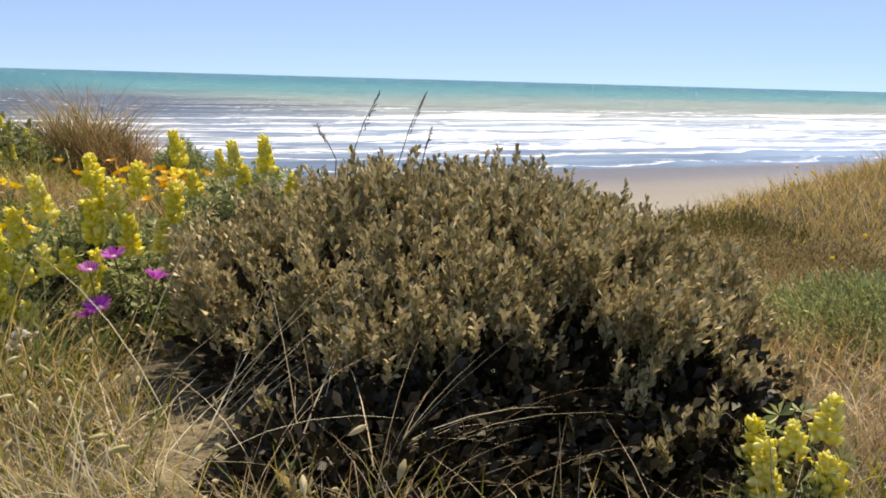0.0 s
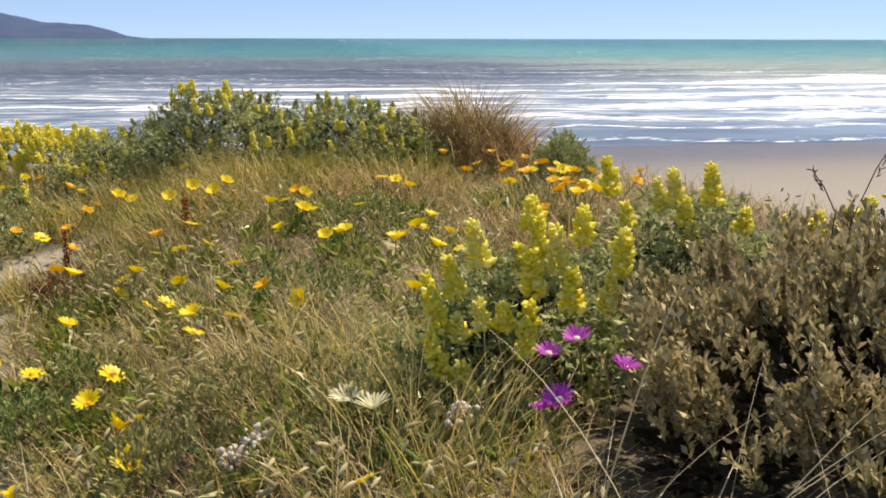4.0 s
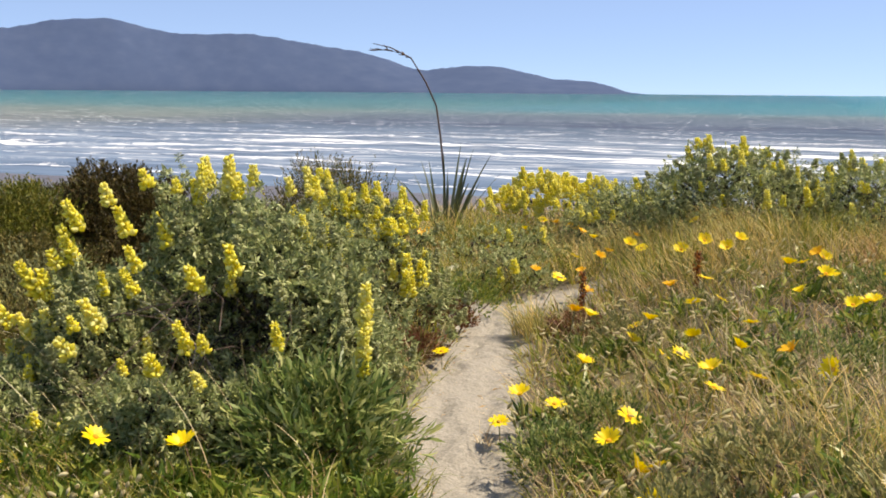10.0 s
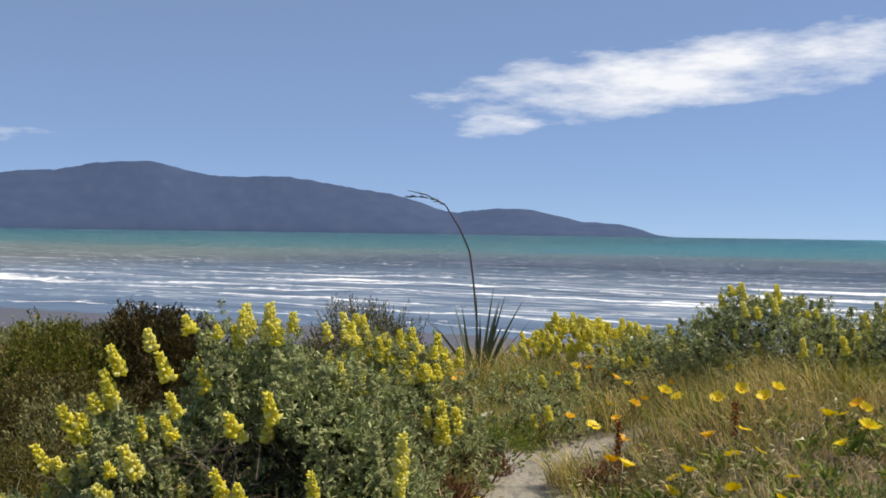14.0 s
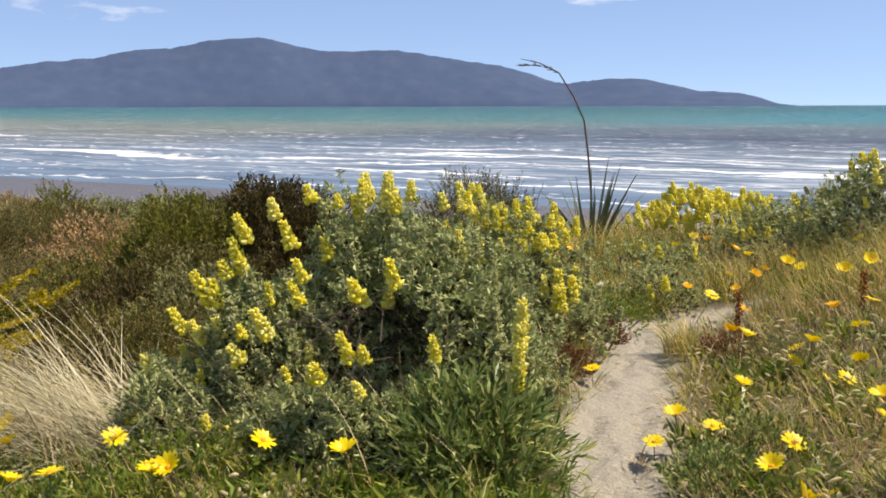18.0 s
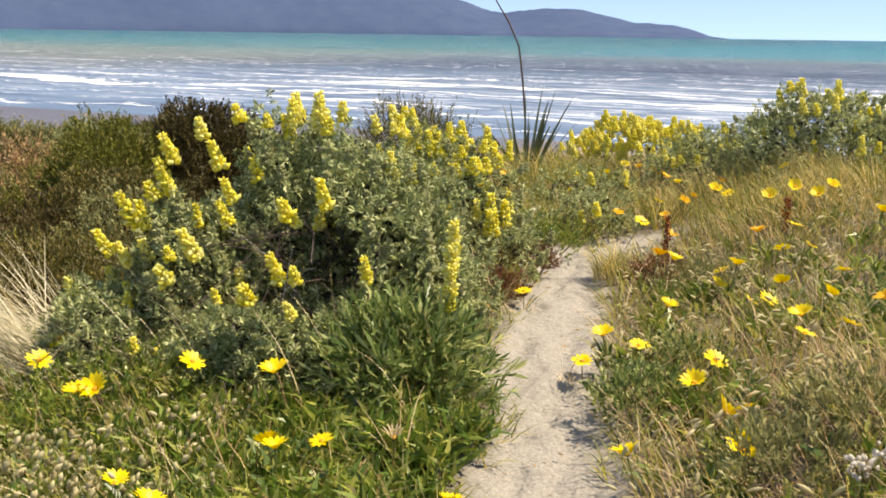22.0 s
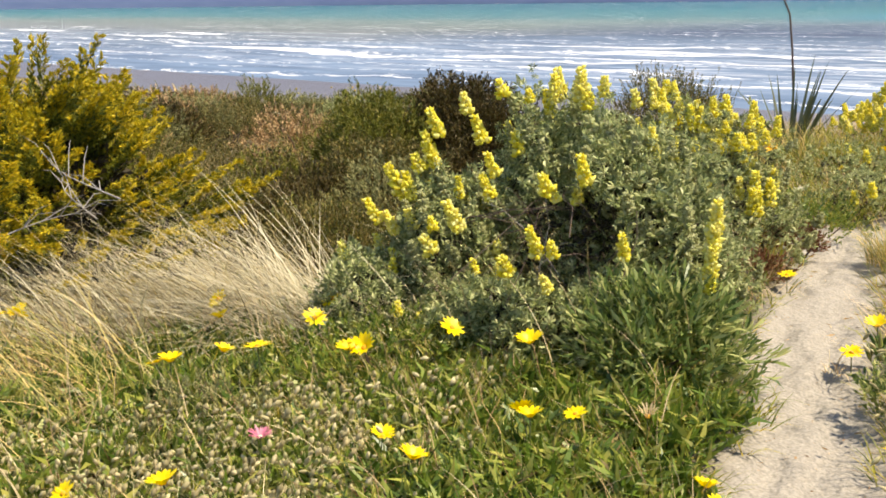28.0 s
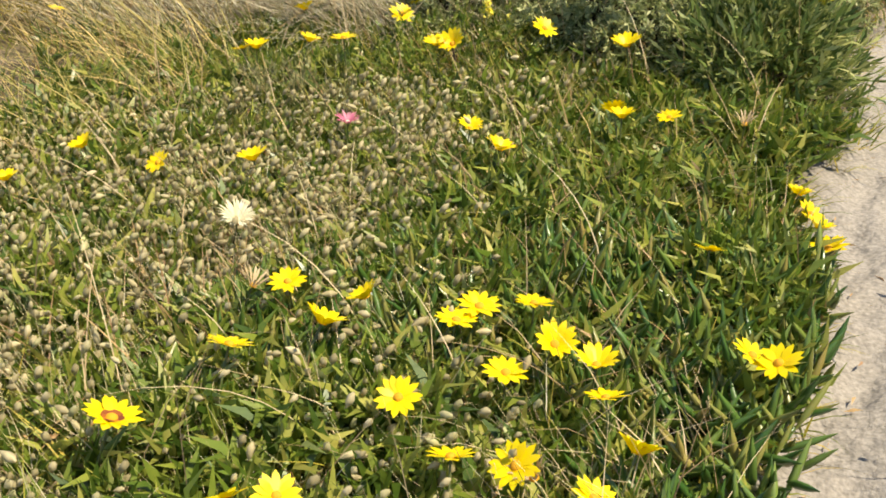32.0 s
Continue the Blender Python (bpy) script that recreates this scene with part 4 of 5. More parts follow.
def clustered_shrub(x, y, lobes, label):
    """A dense shrub whose shoots stand in bunches; near-black inner leaves paint the shade in the gaps between them.
    lobes: offset, size and bunches of each dome.
    """
    ob = thing("coastal_shrub", label, "shrub", pose(x, y, float(ground(x, y)) - 0.05))
    outer, inner = [], []
    for ox, oy, rx, ry, h, clumps in lobes:
        off = np.array([ox, oy, 0.0])
        branches(ob, 20, rx, ry, h, M_TWIG, 0.012, off)
        heart, out = mound_points(clumps, rx, ry, h, 0.84, 0.14)
        upper = (out[:, 2] > 0.42) | (rng.random(clumps) < 0.22)
        # low front bunches are thinned so the inner leaves, coloured as shade, show
        upper &= ~((out @ np.array([-0.66, -0.75, 0]) > 0.12) & (out[:, 2] < 0.52) & (rng.random(clumps) < 0.85))
        heart, out, clumps = heart[upper], out[upper], int(upper.sum())
        per = 9
        n = clumps * per
        way = np.repeat(out, per, 0)
        at = np.repeat(heart, per, 0) + rng.normal(0, 0.028, (n, 3)) - way * (rng.random(n) * 0.05)[:, None]
        way = unit(way * 0.5 + np.array([0, 0, 0.8]) + rng.normal(0, 0.2, (n, 3)))
        outer.append(shoots(at + off, way, 0.06 + 0.06 * rng.random(n), 18, np.full(n, 0.027), 0.43))
        m = int(1300 * rx)
        deep, way = mound_points(m, rx * 0.82, ry * 0.82, h * 0.84, 0.75, 0.1)
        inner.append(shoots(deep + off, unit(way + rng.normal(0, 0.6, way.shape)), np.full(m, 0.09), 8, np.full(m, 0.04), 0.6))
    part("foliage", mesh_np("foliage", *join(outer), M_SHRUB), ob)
    part("inner_foliage", mesh_np("inner_foliage", *join(inner), M_CORE_SHADE), ob, "inner leaves coloured dark brown to stand for shade inside the shrub")
    return ob


# the low front lobes are mostly dark inner leaves, painted shade at the foot
clustered_shrub(2.14, 1.62, ((0, 0, 0.97, 0.96, 0.62, 640), (-0.33, -0.58, 0.58, 0.42, 0.32, 5), (0.1, -0.6, 0.5, 0.42, 0.38, 30), (0.0, -0.82, 0.42, 0.36, 0.24, 10), (-0.72, -0.58, 0.42, 0.36, 0.24, 4)), "dense grey-olive coastal shrub with small upright leaves")
leafy_shrub("leafy_clump", -1.0, 3.2, 0.28, 0.26, 0.28, M_DEEP, "dark green mound of long narrow leaves beside the path", "plant", 460, 0.1, 8, 0.075, 0.17, 0.35, 0.5, 0.25, 8)
leafy_shrub("dark_bush", -4.1, 7.4, 0.8, 0.5, 0.86, M_DARKBUSH, "dark brown-green rounded bush above the beach", "bush", 4600, 0.08, 9, 0.03, 0.45, 0.5, 0.6, 0.25)
leafy_shrub("olive_bush", -4.7, 6.85, 0.65, 0.5, 0.88, M_OLIVE, "olive green rounded bush beside the dark one", "bush", 2600, 0.08, 9, 0.03, 0.4, 0.5, 0.6, 0.25)
leafy_shrub("brown_bush", -4.3, 6.3, 0.7, 0.5, 0.55, M_HEATH, "low brown bush below the dark rounded one", "bush", 2000, 0.09, 9, 0.03, 0.35, 0.7, 0.6, 0.3)
leafy_shrub("grey_bush", -2.55, 8.4, 0.66, 0.45, 0.74, M_HEATH, "grey-brown twiggy bush with upright shoots", "bush", 1600, 0.16, 10, 0.028, 0.35, 1.4, 0.6, 0.3)
leafy_shrub("green_bush", 3.3, 6.5, 0.2, 0.2, 0.34, M_LUPIN, "small green bush on the dune crest", "bush", 700, 0.09, 9, 0.03, 0.35, 0.8, 0.6, 0.3)
for x, y, rx, ry, h, mat, label in (
    (-5.2, 5.2, 1.0, 0.7, 0.4, M_HEATH, "low brown heathy bush in the hollow"),
    (-4.4, 5.9, 0.9, 0.7, 0.36, M_DARKBUSH, "low dark heathy bush in the hollow"),
    (-6.3, 6.2, 1.0, 0.8, 0.42, M_HEATH, "low brown heathy bush in the hollow"),
    (-3.7, 4.9, 0.7, 0.6, 0.35, M_HEATH, "low brown heathy bush behind the lupin"),
    (-5.8, 8.2, 1.0, 0.8, 0.4, M_OLIVE, "low olive bush near the beach"),
    (-7.6, 8.0, 1.2, 0.9, 0.42, M_HEATH, "low brown bush near the beach"),
    (-6.6, 9.6, 0.9, 0.7, 0.4, M_LUPIN, "low grey-green bush near the beach"),
    (-9.2, 9.4, 1.2, 0.9, 0.4, M_OLIVE, "low olive bush near the beach"),
    (-4.9, 9.2, 0.8, 0.6, 0.36, M_HEATH, "low brown bush near the beach"),
    (-8.2, 6.6, 1.2, 0.9, 0.4, M_OLIVE, "low olive bush in the hollow"),
    (-6.9, 4.6, 1.1, 0.8, 0.4, M_HEATH, "low brown heathy bush in the hollow"),
    (5.2, 2.2, 0.8, 0.6, 0.22, M_TUFT, "low straw-brown bush on the slope"),
    (6.0, 3.4, 0.9, 0.7, 0.3, M_HEATH, "low brown bush on the slope"),
    (3.9, 1.2, 0.4, 0.4, 0.2, M_LUPIN, "low grey-green bush beyond the shrub"),
):
    leafy_shrub("low_bush", x, y, rx, ry, h, mat, label, "bush", 1500, 0.1, 8, 0.026, 0.3, 0.9, 0.6, 0.3, 8, "low bushes in the hollow")


HEATH_KINDS = (
    (M_HEATH, "low brown heath clump in the hollow"),
    (M_OLIVE, "low olive heath clump in the hollow"),
    (M_DARKBUSH, "low dark heath clump in the hollow"),
    (M_BROWN, "low straw-brown clump in the hollow"),
    (M_GREYHERB, "low grey-green clump in the hollow"),
    (M_DARKBUSH, "low dark heath clump in the hollow"),
)
for i in range(64):
    x, y = -3.3 - 6.6 * rng.random(), 4.2 + 6.6 * rng.random()
    mat, label = HEATH_KINDS[i % 6]
    size = 0.28 + 0.38 * rng.random()
    leafy_shrub("heath_clump", x, y, size * 1.4, size, 0.2 + 0.34 * rng.random(), mat, label, "bush", 620, 0.08, 8, 0.034, 0.36, 0.5, 0.5, 0.4, 4, "heath clumps in the hollow")


# ---- lupins ----
def spike_mesh(whorls, name):
    pieces = []
    for i in range(whorls):
        u = i / (whorls - 1)
        r = 0.022 * (1 - 0.5 * u) * rng.uniform(0.85, 1.15)
        k = 8
        a = np.arange(k) * 6.283 / k + i * 0.5
        at = np.stack([np.cos(a) * r * 0.45, np.sin(a) * r * 0.45, np.full(k, 0.01 + 0.015 * i) + rng.normal(0, 0.003, k)], -1)
        way = np.stack([np.cos(a), np.sin(a), np.full(k, 0.55 + 0.6 * u)], -1) + rng.normal(0, 0.3, (k, 3))
        pieces.append(pods(at, way, 0.028 * (1 - 0.4 * u) * rng.uniform(0.7, 1.25, k), 0.75))
    return mesh_np(name, *join(pieces), None)


def with_material(me, mat):
    c = me.copy()
    c.materials.clear()
    c.materials.append(mat)
    return c


SPIKES = []
for count in (5, 6, 8):
    raw = spike_mesh(count, "flower_spike")
    SPIKES += [with_material(raw, M_LUPIN_FLOWER), with_material(raw, M_LUPIN_FLOWER), with_material(raw, M_LUPIN_PALE)]


BUDS = [with_material(SPIKES[0], M_BUD), with_material(SPIKES[3], M_BUD)]


def palmate(at, way, size):
    """Hand-shaped leaves of seven leaflets."""
    n, k = len(at), 7
    side = unit(np.cross(way, rng.normal(0, 1, (n, 3))))
    up = np.cross(side, way)
    a = (np.arange(k) - 3) * 0.72
    d = way[:, None] * np.cos(a)[None, :, None] + side[:, None] * np.sin(a)[None, :, None] + up[:, None] * 0.25
    return leaves(np.repeat(at, k, 0), d.reshape(-1, 3), np.repeat(size, k), 0.3, 0.6)


HOLLOW = np.array([-1.52, 3.4, 0.46])  # a dead gap in the front of the large lupin


def lupin(x, y, rx, ry, h, count, spikes, label, loose=(), leaf=0.031, group="lupin bushes"):
    """A bushy tree lupin. spikes: how many stand at random over its top; loose: places of single spikes, from its foot."""
    z = float(ground(x, y))
    ob = thing("lupin_bush", label, "lupin", pose(x, y, z), group=group)
    branches(ob, 12, rx, ry, h, M_TWIG, 0.005)
    at, way = mound_points(count, rx, ry, h, 0.5, 0.3)
    gap = lambda p: np.linalg.norm((p + np.array([x, y, z]) - HOLLOW + np.array([0, 0.12, 0])) / np.array([0.3, 0.5, 0.2]), axis=1) > 1
    open_ = gap(at)
    at, way, count = at[open_], way[open_], int(open_.sum())
    way = unit(way + np.array([-0.2, -0.1, 0.5]) + rng.normal(0, 0.4, way.shape))
    part("foliage", mesh_np("foliage", *palmate(at, way, leaf * (0.6 + 0.7 * rng.random(count))), M_LUPIN), ob)
    # inner leaves with shade put into their colour, to give the bush depth
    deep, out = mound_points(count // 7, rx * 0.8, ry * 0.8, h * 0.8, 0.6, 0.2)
    part("inner_foliage", mesh_np("inner_foliage", *palmate(deep, unit(out + rng.normal(0, 0.6, out.shape)), np.full(count // 7, leaf * 1.1)), M_CORE_SHADE), ob, "inner lupin leaves coloured dark for the shade in the bush")
    spots = [Vector(p) - Vector((x, y, z)) for p in loose]
    if spikes:
        top, _ = mound_points(spikes, rx, ry, h, 0.9, 0.3)
        spots += [Vector(p) for p in top if p[2] > 0.45 * h]
    for p in spots:
        s = 0.8 + 0.42 * rng.random()
        out = Vector((p.x * 0.25 / rx - 0.12, p.y * 0.25 / ry, 1)).normalized()
        turn = out.to_track_quat("Z", "Y").to_matrix().to_4x4()
        part("flower_spike", SPIKES[rng.integers(len(SPIKES))], ob, "", Matrix.Translation(p - out * 0.06) @ turn @ pose(0, 0, 0, 0, 0, rng.random() * 360) @ Matrix.Scale(s, 4))
    if count >= 2000:
        top, _ = mound_points(110, rx, ry, h * 0.95, 0.9, 0.3)
        for p in top[gap(top)]:
            out = Vector((p[0] * 0.4 / rx - 0.12, p[1] * 0.4 / ry, 1)).normalized()
            part("bud_spike", BUDS[rng.integers(2)], ob, "", Matrix.Translation(Vector(p) - out * 0.04) @ out.to_track_quat("Z", "Y").to_matrix().to_4x4() @ Matrix.Scale(rng.uniform(0.6, 1.0), 4))
    return ob


FRONT = [(-1.54, 3.00, 0.43), (-1.40, 3.05, 0.37), (-1.45, 3.07, 0.50), (-1.39, 3.09, 0.49), (-1.15, 3.19, 0.50), (-0.85, 3.31, 0.60), (-0.85, 3.29, 0.54), (-0.85, 3.27, 0.45), (-0.84, 3.26, 0.39), (-1.44, 3.13, 0.72), (-1.41, 3.14, 0.70), (-1.31, 3.19, 0.76), (-1.72, 2.95, 0.59), (-1.80, 2.88, 0.51), (-1.63, 3.03, 0.71), (-1.62, 3.05, 0.79)]
TALL = [(-2.05, 3.64, 0.94), (-2.16, 3.57, 0.84), (-2.19, 3.54, 0.78), (-2.22, 3.50, 0.69), (-2.16, 3.54, 0.71), (-2.19, 3.53, 0.75), (-2.29, 3.44, 0.60), (-2.27, 3.45, 0.57), (-2.36, 3.36, 0.47), (-2.29, 3.39, 0.42), (-1.99, 3.66, 0.81), (-1.92, 3.72, 1.01), (-1.81, 3.78, 0.99), (-1.71, 3.83, 1.03), (-1.71, 3.82, 0.98), (-1.60, 3.87, 1.00), (-1.57, 3.88, 0.96), (-1.51, 3.91, 1.01), (-1.28, 3.95, 0.71), (-1.16, 3.98, 0.68), (-1.84, 3.73, 0.76)]
BACK = [(-1.70, 4.89, 0.86), (-1.61, 4.92, 0.86), (-1.52, 4.94, 0.80), (-1.43, 4.97, 0.82), (-1.37, 4.98, 0.74), (-1.28, 5.00, 0.68), (-1.22, 5.01, 0.65), (-1.30, 4.98, 0.62), (-1.13, 5.04, 0.77), (-1.49, 4.96, 0.86), (-1.00, 5.07, 0.73), (-1.39, 4.98, 0.80), (-1.56, 4.93, 0.83), (-1.25, 5.01, 0.74)]
BANK = [(1.24, 2.33, 0.93), (1.25, 2.31, 0.85), (1.29, 2.28, 0.81), (1.36, 2.27, 0.89), (1.45, 2.21, 0.86), (1.45, 2.20, 0.81), (1.10, 2.37, 0.82), (1.03, 2.37, 0.74), (0.98, 2.36, 0.65), (1.03, 2.34, 0.63), (1.09, 2.32, 0.66), (1.20, 2.26, 0.59), (0.97, 2.32, 0.53), (1.04, 2.28, 0.47), (1.23, 2.29, 0.75), (1.41, 2.20, 0.72), (1.32, 2.24, 0.71), (1.15, 2.30, 0.66)]
BANK_BACK = [(1.69, 2.74, 0.95), (1.82, 2.66, 0.91), (1.86, 2.63, 0.92), (1.89, 2.61, 0.91), (1.90, 2.59, 0.85), (1.73, 2.70, 0.84), (1.96, 2.58, 0.98), (2.04, 2.51, 0.90), (2.13, 2.43, 0.86), (2.27, 2.33, 0.93), (2.21, 2.38, 0.91), (2.31, 2.29, 0.95)]
BANK_BACK = [(x, y, z - (0.07 if x > 1.88 else 0.02)) for x, y, z in BANK_BACK]
lupin(-1.3, 3.82, 0.47, 0.5, 0.8, 3600, 4, "bushy green tree lupin with yellow flower spikes beside the path", FRONT)
lupin(-1.72, 3.97, 0.46, 0.45, 0.93, 3200, 22, "tall tree lupin with many yellow spikes and bare stems", TALL)
lupin(-2.08, 3.6, 0.36, 0.36, 0.66, 2300, 34, "low leaning lupin with yellow spikes and grey-green leaves")
lupin(-2.32, 3.3, 0.34, 0.3, 0.38, 1500, 9, "sprawling low lupin at the edge of the straw")
lupin(-1.55, 3.2, 0.5, 0.26, 0.3, 1700, 0, "fresh green lupin shoots below the dead gap")
lupin(-1.4, 5.1, 0.6, 0.5, 0.78, 2100, 140, "tree lupin in full yellow flower behind the path bend", BACK)
lupin(1.32, 2.54, 0.4, 0.26, 0.42, 1300, 8, "yellow lupin flowering against the grey shrub", BANK)
lupin(2.0, 2.74, 0.48, 0.3, 0.54, 1300, 0, "yellow lupin flowering behind the grey shrub", BANK_BACK)
lupin(2.04, 0.42, 0.12, 0.12, 0.24, 60, 0, "small pale yellow lupin at the foot of the shrub", [(2.06 + 0.09 * math.sin(2.4 * i), 0.42 + 0.08 * math.cos(2.4 * i), 0.38 + 0.024 * i) for i in range(8)])
lupin(-0.55, 9.2, 0.75, 0.5, 0.54, 300, 380, "far stand of lupin covered in yellow spikes")
lupin(0.1, 8.4, 0.6, 0.45, 0.5, 1500, 30, "green lupin between the yellow stand and the mound")
lupin(0.95, 7.6, 0.85, 0.55, 0.62, 3000, 60, "large green lupin mound on the dune crest")
lupin(1.95, 7.5, 0.75, 0.5, 0.57, 2300, 65, "green lupin with yellow spikes on the dune crest")
lupin(-0.7, 6.7, 0.35, 0.3, 0.3, 350, 3, "low green lupin at the end of the sandy path")
lupin(-0.85, 7.6, 0.6, 0.4, 0.36, 500, 5, "low green lupin behind the path")


# ---- daisies ----
def petal_shape(length, width, cup, start, pointed, a=0.0):
    d, side, up = np.array([math.cos(a), math.sin(a), 0]), np.array([-math.sin(a), math.cos(a), 0]), np.array([0, 0, 1.0])
    verts = []
    for u, k, z in ((0, 0.4, 0), (0.45, 1.0, 0.5 * cup), (0.75, 0.78 if pointed else 0.9, 0.75 * cup), (1, 0.06 if pointed else 0.5, 0.85 * cup)):
        c = d * (start + length * u) + up * (length * z)
        verts += [c - side * width * k / 2, c + side * width * k / 2]
    return np.array(verts), np.array([[0, 1, 3, 2], [2, 3, 5, 4], [4, 5, 7, 6]])


def corolla(count, length, width, cup, name, mat, start=0.006, pointed=True):
    pieces = [petal_shape(length * rng.uniform(0.85, 1.1), width * rng.uniform(0.85, 1.15), cup + rng.normal(0, 0.12), start, pointed, 6.283 * i / count + rng.normal(0, 0.06)) for i in range(count)]
    return mesh_np(name, *join(pieces), mat)


def add_petals(ob, count, length, width, cup, mat, pointed=True):
    """Petals round a flower's heart, each one a part."""
    shapes = [mesh_np("petal", *petal_shape(length * k, width, cup + c, 0.006, pointed), mat) for k, c in ((1.0, 0.0), (0.9, 0.12), (1.08, -0.1))]
    for i in range(count):
        part("petal", shapes[rng.integers(3)], ob, "", pose(0, 0, rng.normal(0, 0.0006), 0, 0, 360 * i / count + rng.normal(0, 4)))


def disc_mesh(r, h, name, mat):
    rings = [(0.0, h), (0.5, h * 0.9), (0.85, h * 0.55), (1.0, 0.0)]
    k = 10
    v = [(0, 0, h)] * k
    for u, z in rings[1:]:
        v += [(r * u * math.cos(6.283 * i / k), r * u * math.sin(6.283 * i / k), z) for i in range(k)]
    f = [[j * k + i, (j + 1) * k + i, (j + 1) * k + (i + 1) % k, j * k + (i + 1) % k] for j in range(3) for i in range(k)]
    return mesh_np(name, np.array(v, float), f, mat)


def stem_mesh(length):
    return mesh_np("stem", *tube([(0, 0, 0), (0.004, 0.003, -length * 0.4), (0.0, 0.012, -length)], (0.0022, 0.002, 0.0025), 5), M_STEM)


def daisy(label, mat, cup, count, length, width, ring=False, name="gazania_flower", category="flower", group="gazania daisies"):
    ob = thing(name, label, category, group=group)
    part("stem", stem_mesh(0.24), ob)
    add_petals(ob, count, length, width, cup, mat)
    if ring:
        part("ring", corolla(count, length * 0.3, width * 0.9, cup, "ring", M_RING, 0.0055, False), ob, "dark ring at the heart of the petals", pose(0, 0, 0.0015))
    part("disc", disc_mesh(0.009, 0.007, "disc", M_DISC), ob, "orange-brown flower disc")
    return ob


KINDS = [
    daisy("bright yellow gazania daisy, wide open, on a thin green stem", M_YELLOW, 0.3, 14, 0.033, 0.0145),
    daisy("bright yellow gazania daisy, half open, on a thin green stem", M_YELLOW, 0.8, 14, 0.033, 0.0145),
    daisy("yellow gazania daisy with a dark ringed heart", M_YELLOW, 0.35, 15, 0.034, 0.0145, True),
    daisy("orange-yellow gazania daisy, half open, in the grass", M_ORANGE, 0.7, 15, 0.03, 0.013),
    daisy("withered gazania daisy with curled straw-brown petals", M_DRY, 1.3, 13, 0.03, 0.006),
]
NEAR_LEFT = [(-3.61, 2.2), (-2.42, 1.44), (-2.4, 1.17), (-2.15, 1.49), (-1.93, 1.65), (-1.51, 2.13), (-1.35, 2.04), (-1.19, 2.43), (-1.15, 2.4), (-1.03, 2.47), (-0.64, 1.8), (-1.36, 1.19), (-1.17, 1.23), (-1.18, 1.1), (-0.96, 1.26), (-0.95, 1.33), (-0.86, 1.4), (-1.28, 0.94), (-0.75, 1.29), (-0.65, 1.27), (-0.78, 1.16), (-0.59, 1.19), (-0.9, 0.99), (-0.42, 1.45), (-0.37, 1.45), (-0.73, 0.91), (-0.63, 0.95), (-0.48, 1.08), (-0.49, 0.95), (-0.96, 0.63), (-0.9, 0.68)]
MID_LEFT = [(-2.97, 2.99), (-2.75, 2.77), (-2.34, 2.88), (-2.44, 3.14), (-2.43, 2.44), (-2.34, 2.53), (-2.58, 2.25), (-2.54, 2.28), (-1.92, 2.63), (-1.97, 2.6), (-1.7, 2.89), (-1.35, 2.83), (-3.55, 2.39), (-3.5, 2.35), (-3.56, 2.3)]
EDGE_LEFT = [(-0.6, 2.36), (-0.54, 2.27), (-0.5, 2.2), (-0.45, 2.11)]
WILTED = [(-0.84, 2.58), (-1.44, 1.16), (-0.6, 0.96)]
BANK_DAISY = [(-0.33, 3.80), (-0.18, 3.72), (0.04, 3.24), (0.11, 3.47), (0.13, 2.91), (0.19, 2.89), (0.17, 2.57), (-0.14, 2.64), (-0.09, 4.34), (0.15, 4.87), (0.13, 4.61), (0.40, 4.41), (0.26, 4.23), (0.33, 4.19), (0.57, 4.95), (0.65, 4.42), (0.56, 4.06), (1.18, 5.33), (1.21, 5.76), (1.07, 5.60), (1.26, 4.80), (1.51, 4.55), (1.64, 4.70), (1.30, 3.55), (1.22, 4.77), (1.73, 4.48), (1.68, 4.15), (1.26, 3.52), (0.65, 1.85), (1.14, 5.32)]
ORANGE_DAISY = [(-0.17, 5.05), (-0.09, 4.94), (0.21, 4.63), (0.33, 5.20), (0.68, 3.57), (-0.64, 8.57), (-0.37, 8.32), (-0.26, 7.97), (-0.15, 7.57), (-0.08, 6.63), (-0.02, 6.72), (0.12, 6.78), (-0.75, 8.13), (-0.51, 8.52), (-0.31, 8.17), (1.53, 4.38), (1.13, 5.50), (2.54, 7.08), (2.32, 5.92), (2.93, 7.04), (2.56, 5.85), (2.73, 6.14), (3.10, 6.77), (2.70, 5.72), (2.57, 5.12), (2.93, 5.60), (2.59, 4.96), (2.62, 4.81), (2.64, 4.68), (2.51, 4.66), (0.43, 0.38), (0.43, 0.38), (0.42, 0.38)]


def put(kind, x, y, height, scale=1.0, tilt=28):
    return copy_thing(kind, pose(x, y, float(ground(x, y)) + height, rng.normal(8, tilt * 0.6), rng.normal(-10, tilt * 0.6), rng.random() * 360) @ Matrix.Scale(scale, 4))


for spots, height, big in ((NEAR_LEFT, 0.15, 1.0), (MID_LEFT, 0.2, 1.1), (EDGE_LEFT, 0.06, 1.0)):
    for x, y in spots:
        put(KINDS[0 if rng.random() < 0.6 else 1], x, y, height + 0.02, big * rng.uniform(0.98, 1.25))
for x, y in BANK_DAISY:
    put(KINDS[rng.integers(2)], x, y, 0.14, rng.uniform(1.05, 1.3))
for x, y in ORANGE_DAISY:
    put(KINDS[3] if rng.random() < 0.7 else KINDS[1], x, y, 0.22, rng.uniform(1.1, 1.4))
for i in range(26):
    put(KINDS[3] if rng.random() < 0.6 else KINDS[0], 2.75 + rng.normal(0, 0.22), 5.4 + rng.normal(0, 0.7), 0.22, rng.uniform(1.1, 1.4))
for i in range(12):
    put(KINDS[3] if rng.random() < 0.6 else KINDS[0], -0.15 + rng.normal(0, 0.4), 6.9 + rng.normal(0, 0.7), 0.17, rng.uniform(1.1, 1.4))
